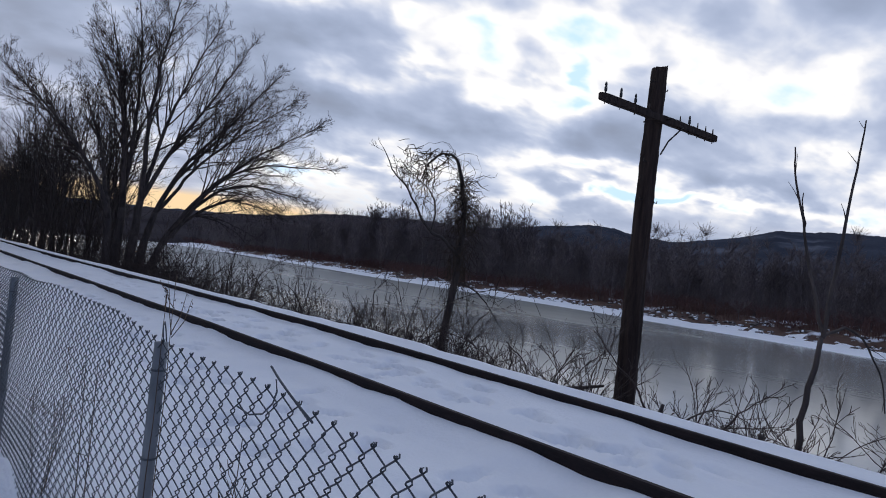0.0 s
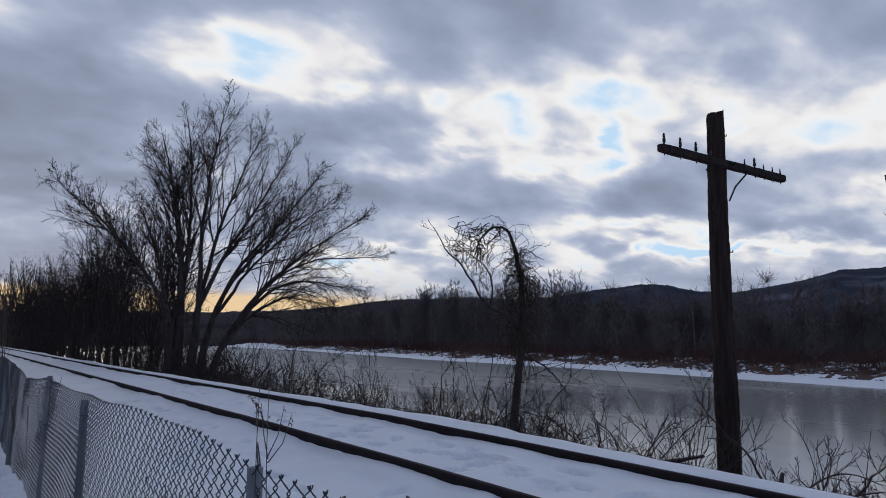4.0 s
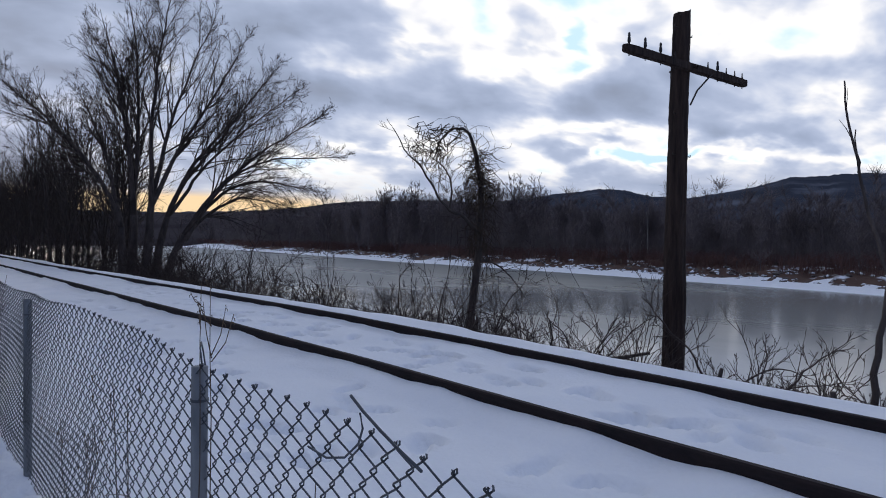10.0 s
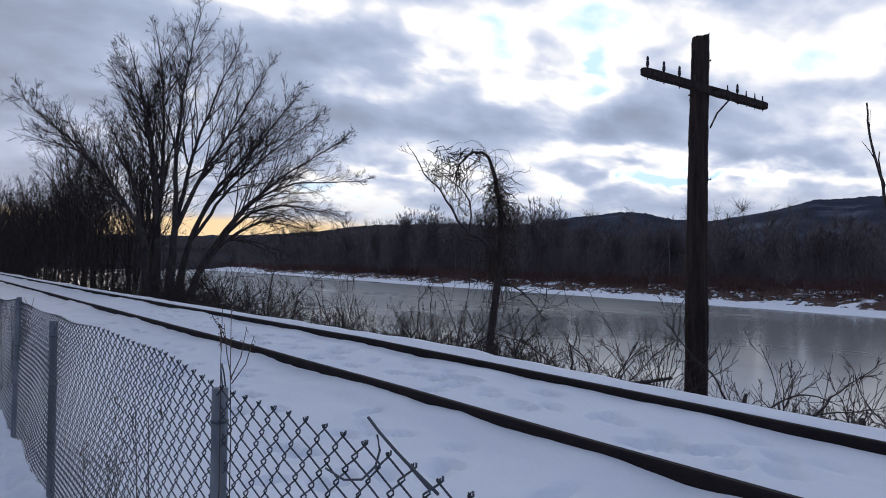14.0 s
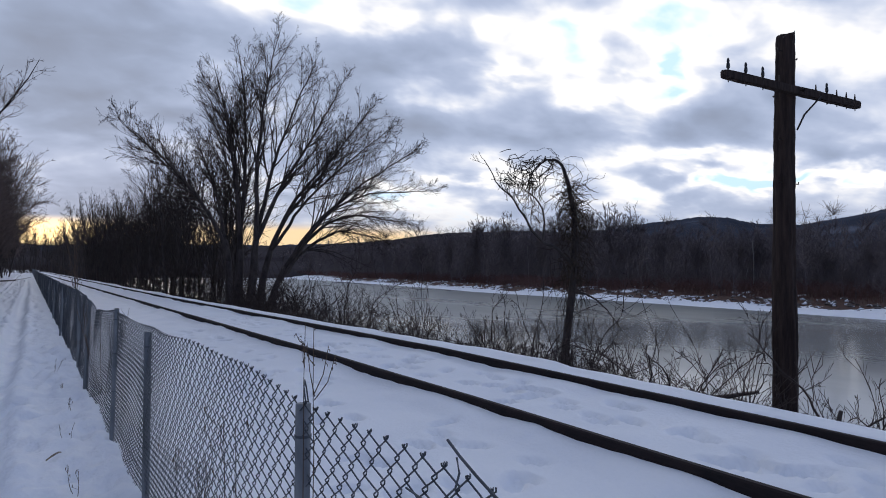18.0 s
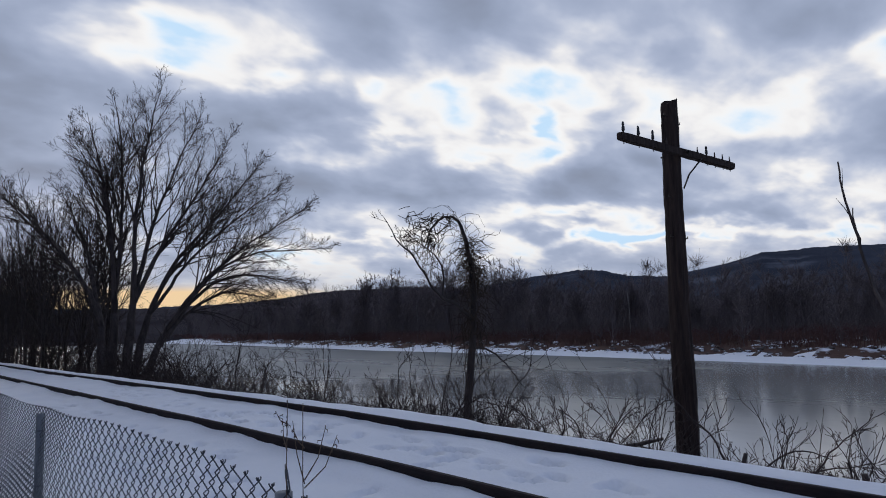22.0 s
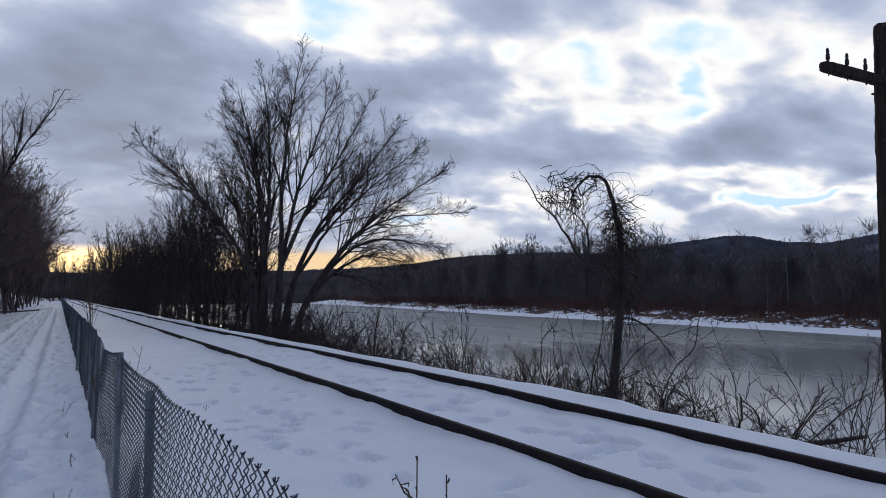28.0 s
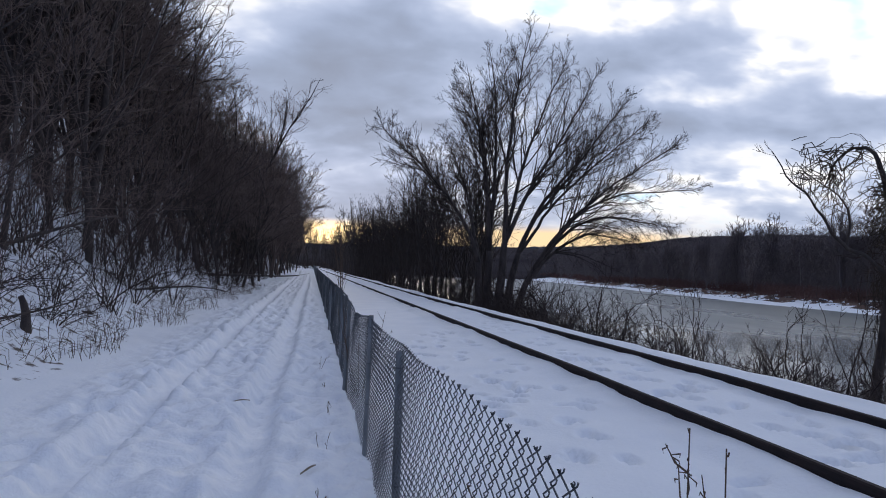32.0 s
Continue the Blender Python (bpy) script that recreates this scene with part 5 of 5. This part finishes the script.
def build_far_woods():
    """Woods on the flood plain across the river, in clumps of a dozen trees."""
    rng = np.random.default_rng(51)

    def far_tree(t, x, y, h):
        p, r = limb(rng, (x, y, -1.0), (rng.normal(0, 0.05), rng.normal(0, 0.05), 1), h * 0.92 + 1, rng.uniform(0.05, 0.09), 0.02, 6, 0.05, 0.04)
        t.add(p, r, 3)
        for _ in range(20):
            k = rng.integers(1, 7)
            a = rng.uniform(0, 6.28)
            out = rng.uniform(0.5, 1.0)
            q, qr = limb(rng, p[k], (out * math.cos(a), out * math.sin(a), 1), h * rng.uniform(0.18, 0.36) * (1.25 - k / 9), 0.030, 0.016, 3, 0.12, 0.05)
            t.add(q, qr, 3)
            for _ in range(9):
                j = rng.integers(0, 3)
                d = unit(q[j + 1] - q[j]) + rng.normal(0, 0.6, 3)
                t.add([q[j], q[j] + unit(d) * h * rng.uniform(0.06, 0.15)], [0.021, 0.013], 3)

    clumps = []
    for c in range(5):
        t = Tubes()
        for _ in range(17):
            far_tree(t, rng.uniform(-13, 13), rng.uniform(-7, 7), rng.choice([6.0, 7, 8, 9, 10.5], p=[0.15, 0.3, 0.3, 0.17, 0.08]))
        clumps.append(tagged(t.mesh("far_woods", FAR_TWIG), "dense bare woods across the river", "woods", kind="stuff"))
    spots = []
    for row, off in enumerate((22, 32, 44, 60)):
        y = -45.0
        while y < 520:
            spots.append((float(shore_x(y)) + off + rng.normal(0, 2), y + rng.normal(0, 2)))
            y += (18 if y < 160 else 30) * (1 + 0.08 * row)
    for i, (x, y) in enumerate(spots):
        k = clumps[i % 5]
        sc = rng.uniform(0.85, 1.05) * min(1.65, 1 + 0.0036 * max(0, y))
        m = pose(x, y, float(ground_z(x, y)), 0, 0, 79 + rng.choice([0, 180]) + rng.normal(0, 6))
        if i < 5:
            k.matrix_basis = m @ Matrix.Scale(sc, 4)
        else:
            copy_thing(k, m).scale = (sc, sc, sc)
    t = Tubes()
    for _ in range(26):
        y = rng.uniform(0, 330)
        x = float(shore_x(y)) + rng.uniform(17, 30)
        z = float(ground_z(x, y))
        h = rng.uniform(6, 11)
        p, r = limb(rng, (x, y, z - 0.5), (0, 0, 1), h, 0.10, 0.03, 6, 0.05, 0.04)
        t.add(p, r, 4)
    tagged(t.mesh("far_woods", PALE_BARK), "pale-barked trunks across the river", "woods", kind="stuff")
    # crowns that stand over the rest: bearing, distance, height
    label = "tall round-crowned bare tree standing over the far woods"
    kinds = [round_tree(rng, 10.6, w, 40, label=label, group="tall far trees", count=9, fine=0.026, bark=FAR_TWIG, twig=FAR_TWIG, r=0.13) for w in (2.6, 3.2, 2.2)]
    seats = ((35.6, 200, 18.5), (38.1, 198, 19), (42.6, 158, 17.5), (44.5, 160, 18), (46.6, 155, 17.5), (48.6, 150, 15.5), (51.0, 140, 12), (56.4, 122, 10.4), (57.9, 121, 10.4), (68.4, 106, 8.8), (70.6, 108, 8.2), (75.0, 106, 7.6), (77.5, 104, 8.0), (33.0, 215, 16), (30.4, 225, 15), (27.5, 245, 15), (62.5, 112, 8.2), (65.4, 110, 8.2), (53.6, 130, 9.8), (40.3, 175, 14.5))
    for i, (a, d, h) in enumerate(seats):
        x, y = -4.1 + d * math.sin(radians(a)), -5.6 + d * math.cos(radians(a))
        m = pose(x, y, float(ground_z(x, y)) - 0.1, 0, 0, rng.uniform(0, 360))
        if i < 3:
            kinds[i].matrix_basis = m @ Matrix.Scale(h / 10.0, 4)
        else:
            copy_thing(kinds[i % 3], m).scale = (h / 10.0,) * 3
    # low reddish brush between the shore and the woods
    patches = []
    for c in range(3):
        t = Tubes()
        for _ in range(900):
            x, y, h = rng.uniform(-7, 8), rng.uniform(-11, 11), rng.uniform(0.7, 2.3)
            t.add([(x, y, -0.6), (x + rng.normal(0, 0.35), y + rng.normal(0, 0.4), h * 0.6), (x + rng.normal(0, 0.7), y + rng.normal(0, 0.8), h)], [0.03, 0.026, 0.010], 3)
        patches.append(tagged(t.mesh("far_brush", RED_BRUSH), "low reddish brush along the far bank", "brush", kind="stuff"))
    under = []
    for c in range(2):
        t = Tubes()
        for _ in range(1100):
            x, y, h = rng.uniform(-7, 7), rng.uniform(-12, 12), rng.uniform(1.2, 5.0)
            t.add([(x, y, -0.6), (x + rng.normal(0, 0.4), y + rng.normal(0, 0.5), h * 0.6), (x + rng.normal(0, 0.8), y + rng.normal(0, 0.9), h)], [0.026, 0.022, 0.010], 3)
        under.append(tagged(t.mesh("far_understory", FAR_TWIG), "tangled undergrowth below the far woods", "brush", kind="stuff"))
    i, y = 0, -40.0
    while y < 420:
        for off in (25, 39):
            x = float(shore_x(y)) + off
            m = pose(x, y, float(ground_z(x, y)), 0, 0, -8 + rng.choice([0, 180]))
            if i < 2:
                under[i].matrix_basis = m
            else:
                copy_thing(under[i % 2], m)
            i += 1
        y += 21
    i, y = 0, -40.0
    while y < 420:
        for off in (17.5, 31):
            x = float(shore_x(y)) + off + rng.normal(0, 0.8)
            m = pose(x, y, float(ground_z(x, y)), 0, 0, -10 + rng.choice([0, 180]))
            if i < 3:
                patches[i].matrix_basis = m
            else:
                copy_thing(patches[i % 3], m)
            i += 1
        y += 19


build_far_woods()


def build_shore_stones():
    rng = np.random.default_rng(61)
    verts, faces = [], []
    ico = [(0, 0, 1), (0.9, 0, 0.3), (0.28, 0.85, 0.3), (-0.72, 0.52, 0.3), (-0.72, -0.52, 0.3), (0.28, -0.85, 0.3), (0.6, 0.5, -0.5), (-0.6, 0.5, -0.5), (0, -0.8, -0.5)]
    tri = [(0, 1, 2), (0, 2, 3), (0, 3, 4), (0, 4, 5), (0, 5, 1), (1, 6, 2), (2, 7, 3), (2, 6, 7), (3, 7, 4), (4, 8, 5), (4, 7, 8), (5, 8, 1), (1, 8, 6)]
    for _ in range(900):
        y = -15 + 230 * rng.random() ** 1.4
        x = float(shore_x(y)) + rng.uniform(6.0, 12.5)
        z, r, b = float(ground_z(x, y)), rng.uniform(0.12, 0.5), len(verts)
        for v in ico:
            k = r * rng.uniform(0.75, 1.25)
            verts.append((x + v[0] * k, y + v[1] * k * 1.3, z + v[2] * k * 0.6))
        faces += [tuple(i + b for i in t) for t in tri]
    ob = mesh_object("shore_stones", verts, faces, ROCK, smooth=False)
    tagged(ob, "snow-dusted stones along the far shore", "stones", kind="stuff")


build_shore_stones()


def build_far_house():
    house = tagged(new("house"), "small white house among trees across the river", "house")
    house.location = (128, 22, 0.2)
    house.rotation_euler = (0, 0, radians(20))
    w, d, h, r = 4.0, 3.2, 3.0, 2.2
    v = [(-w, -d, 0), (w, -d, 0), (w, d, 0), (-w, d, 0), (-w, -d, h), (w, -d, h), (w, d, h), (-w, d, h), (-w, 0, h + r), (w, 0, h + r)]
    mesh_object("wall", v, [(0, 1, 5, 4), (1, 2, 6, 9, 5), (2, 3, 7, 6), (3, 0, 4, 8, 7)], SIDING, house, smooth=False)
    e = 0.35
    rv = []
    for k in (0.0, 0.15):
        rv += [(-w - e, -d - e, h - 0.35 + k), (w + e, -d - e, h - 0.35 + k), (w + e, 0, h + r + k), (-w - e, 0, h + r + k), (w + e, d + e, h - 0.35 + k), (-w - e, d + e, h - 0.35 + k)]
    mesh_object("roof", rv, [(6, 7, 8, 9), (9, 8, 10, 11), (0, 3, 2, 1), (3, 5, 4, 2), (0, 1, 7, 6), (5, 11, 10, 4), (1, 2, 8, 7), (2, 4, 10, 8), (0, 6, 9, 3), (3, 9, 11, 5)], ROCK, house, "grey roof patched with snow", smooth=False)
    for x in (-2.2, 0.2, 2.4):
        bm = bmesh.new()
        bmesh.ops.create_cube(bm, size=1.0, matrix=Matrix.LocRotScale((x, -d - 0.02, 1.6), None, (0.9, 0.08, 1.2)))
        part("window", bm, GLASSY, house)


build_far_house()


# ---- weeds ----
def build_weed(x, y, height, seed, stems=3, label="dry leafless weed standing in the snow", r=0.005, spread=0.16, count=5):
    rng = np.random.default_rng(seed)
    t = Tubes()
    for k in range(stems):
        p, pr = limb(rng, (rng.normal(0, 0.015), rng.normal(0, 0.015), -0.1), (rng.normal(0, spread), rng.normal(0, spread), 1), height * rng.uniform(0.8, 1.05), r, r * 0.45, 9, 0.07 if height < 1 else 0.035, 0.05)
        t.add(p, pr, 5)
        for _ in range(count):
            i = rng.integers(4, 9)
            q, qr = limb(rng, p[i], unit(p[i] - p[i - 1]) + rng.normal(0, 0.5, 3), height * rng.uniform(0.08, 0.2), r * 0.5, r * 0.3, 4, 0.15, 0.06)
            t.add(q, qr, 4)
            # shrivelled seed heads
            if rng.random() < 0.6:
                e = q[-1]
                t.add([e, e + rng.normal(0, 0.006, 3) + np.array((0, 0, 0.012)), e + rng.normal(0, 0.006, 3) + np.array((0, 0, 0.024))], [r * 0.5, r * 1.3, r * 0.4], 4)
    ob = t.mesh("weed", WEED)
    ob.location = (x, y, float(ground_z(x, y)))
    return tagged(ob, label, "weed", "dry weeds")


def build_post_weed(x, y, top, arms, seed, label):
    """A dry stalk grown up through the fence by its post, forked into arms: (height of the fork, lean along the fence, tip height)."""
    rng = np.random.default_rng(seed)
    t = Tubes()
    base = float(ground_z(x, y)) - 0.05
    zs = np.linspace(base, top, 9)
    stem = np.array([(x + rng.normal(0, 0.002), y + rng.normal(0, 0.002), z) for z in zs])
    t.add(stem, np.linspace(0.0030, 0.0010, 9), 5)

    def dress(a, b):
        for _ in range(4):
            f = rng.uniform(0.3, 1.0)
            p = a * (1 - f) + b * f
            e = p + np.array((rng.normal(0, 0.004), rng.normal(0, 0.008), rng.uniform(-0.008, 0.010)))
            t.add([p, e, e + np.array((0, rng.normal(0, 0.003), -0.006))], [0.0007, 0.0013, 0.0006], 4)

    for fork, lean, tip in arms:
        a = np.array((x, y, fork))
        b = np.array((x + rng.normal(0, 0.012), y + lean, tip))
        mid = (a + b) / 2 + np.array((0, lean * 0.14, -0.008))
        t.add([a, mid, b], [0.0019, 0.0014, 0.0008], 5)
        dress(mid, b)
    dress(stem[-2], stem[-1])
    return tagged(t.mesh("weed", WEED), label, "weed", "dry weeds")


build_post_weed(-3.40, -3.965, 1.265, ((1.13, 0.045, 1.20), (1.17, -0.03, 1.215), (1.20, 0.03, 1.235)), 3, "thin dry weed stalk growing through the fence by a post")
build_post_weed(-3.41, -4.075, 1.265, ((1.06, 0.055, 1.215), (1.07, -0.105, 1.215), (1.05, -0.16, 1.20), (1.15, 0.02, 1.20)), 4, "dry forked weed with withered leaves by a fence post")
build_weed(-3.15, 9.1, 2.7, 7, 4, "tall dry weed against the fence", 0.008, 0.10, 9)
build_weed(-3.2, 3.6, 1.25, 9, 5, "dry branching weed beside the fence", 0.005, 0.2, 8)
for k, (x, y, h) in enumerate(((-1.9, 5.2, 0.25), (-3.75, -0.3, 0.3), (-3.7, 1.4, 0.35), (-3.62, 2.6, 0.28), (-0.2, -2.0, 0.08), (-3.65, 4.2, 0.25), (-3.66, 5.6, 0.3))):
    build_weed(x, y, h, 20 + k, 2, r=0.003, spread=0.25, count=3)
build_weed(-3.33, -2.88, 1.0, 41, 2, "thin dry weed stem standing against the netting", 0.0035, 0.05, 6)
build_weed(-3.30, -1.95, 0.75, 42, 5, "dry tangled weed caught in the netting", 0.003, 0.3, 9)
build_weed(-3.32, -4.45, 1.15, 43, 2, "thin dry weed stem standing against the netting", 0.003, 0.05, 7)


def build_dead_leaf(x, y, length, yaw, seed):
    """A curled strap of dead grass leaf."""
    rng = np.random.default_rng(seed)
    v, f, n = [], [], 10
    for i in range(n):
        k = i / (n - 1)
        w = 0.055 * length * math.sin(math.pi * (0.12 + 0.84 * k))
        px, pz = length * (k - 0.5), 0.08 * length * math.sin(math.pi * k)
        bend = 0.35 * length * (k - 0.5) ** 2
        for side, up in ((-1, 0.006), (0, 0.0), (1, 0.006), (0, -0.004)):
            v.append((px, bend + side * w, pz + up + rng.normal(0, 0.0008)))
    for i in range(n - 1):
        for k in range(4):
            m = (k + 1) % 4
            f.append((i * 4 + k, (i + 1) * 4 + k, (i + 1) * 4 + m, i * 4 + m))
    ob = mesh_object("dead_leaf", v, f, STRAW)
    ob.location, ob.rotation_euler = (x, y, float(ground_z(x, y)) + 0.012), (0, 0, radians(yaw))
    return tagged(ob, "curled pale dead leaf lying on the snow", "leaf", "dead leaves")


build_dead_leaf(-3.84, 0.65, 0.26, 62, 1)
build_dead_leaf(-4.6, 3.2, 0.20, 20, 3)
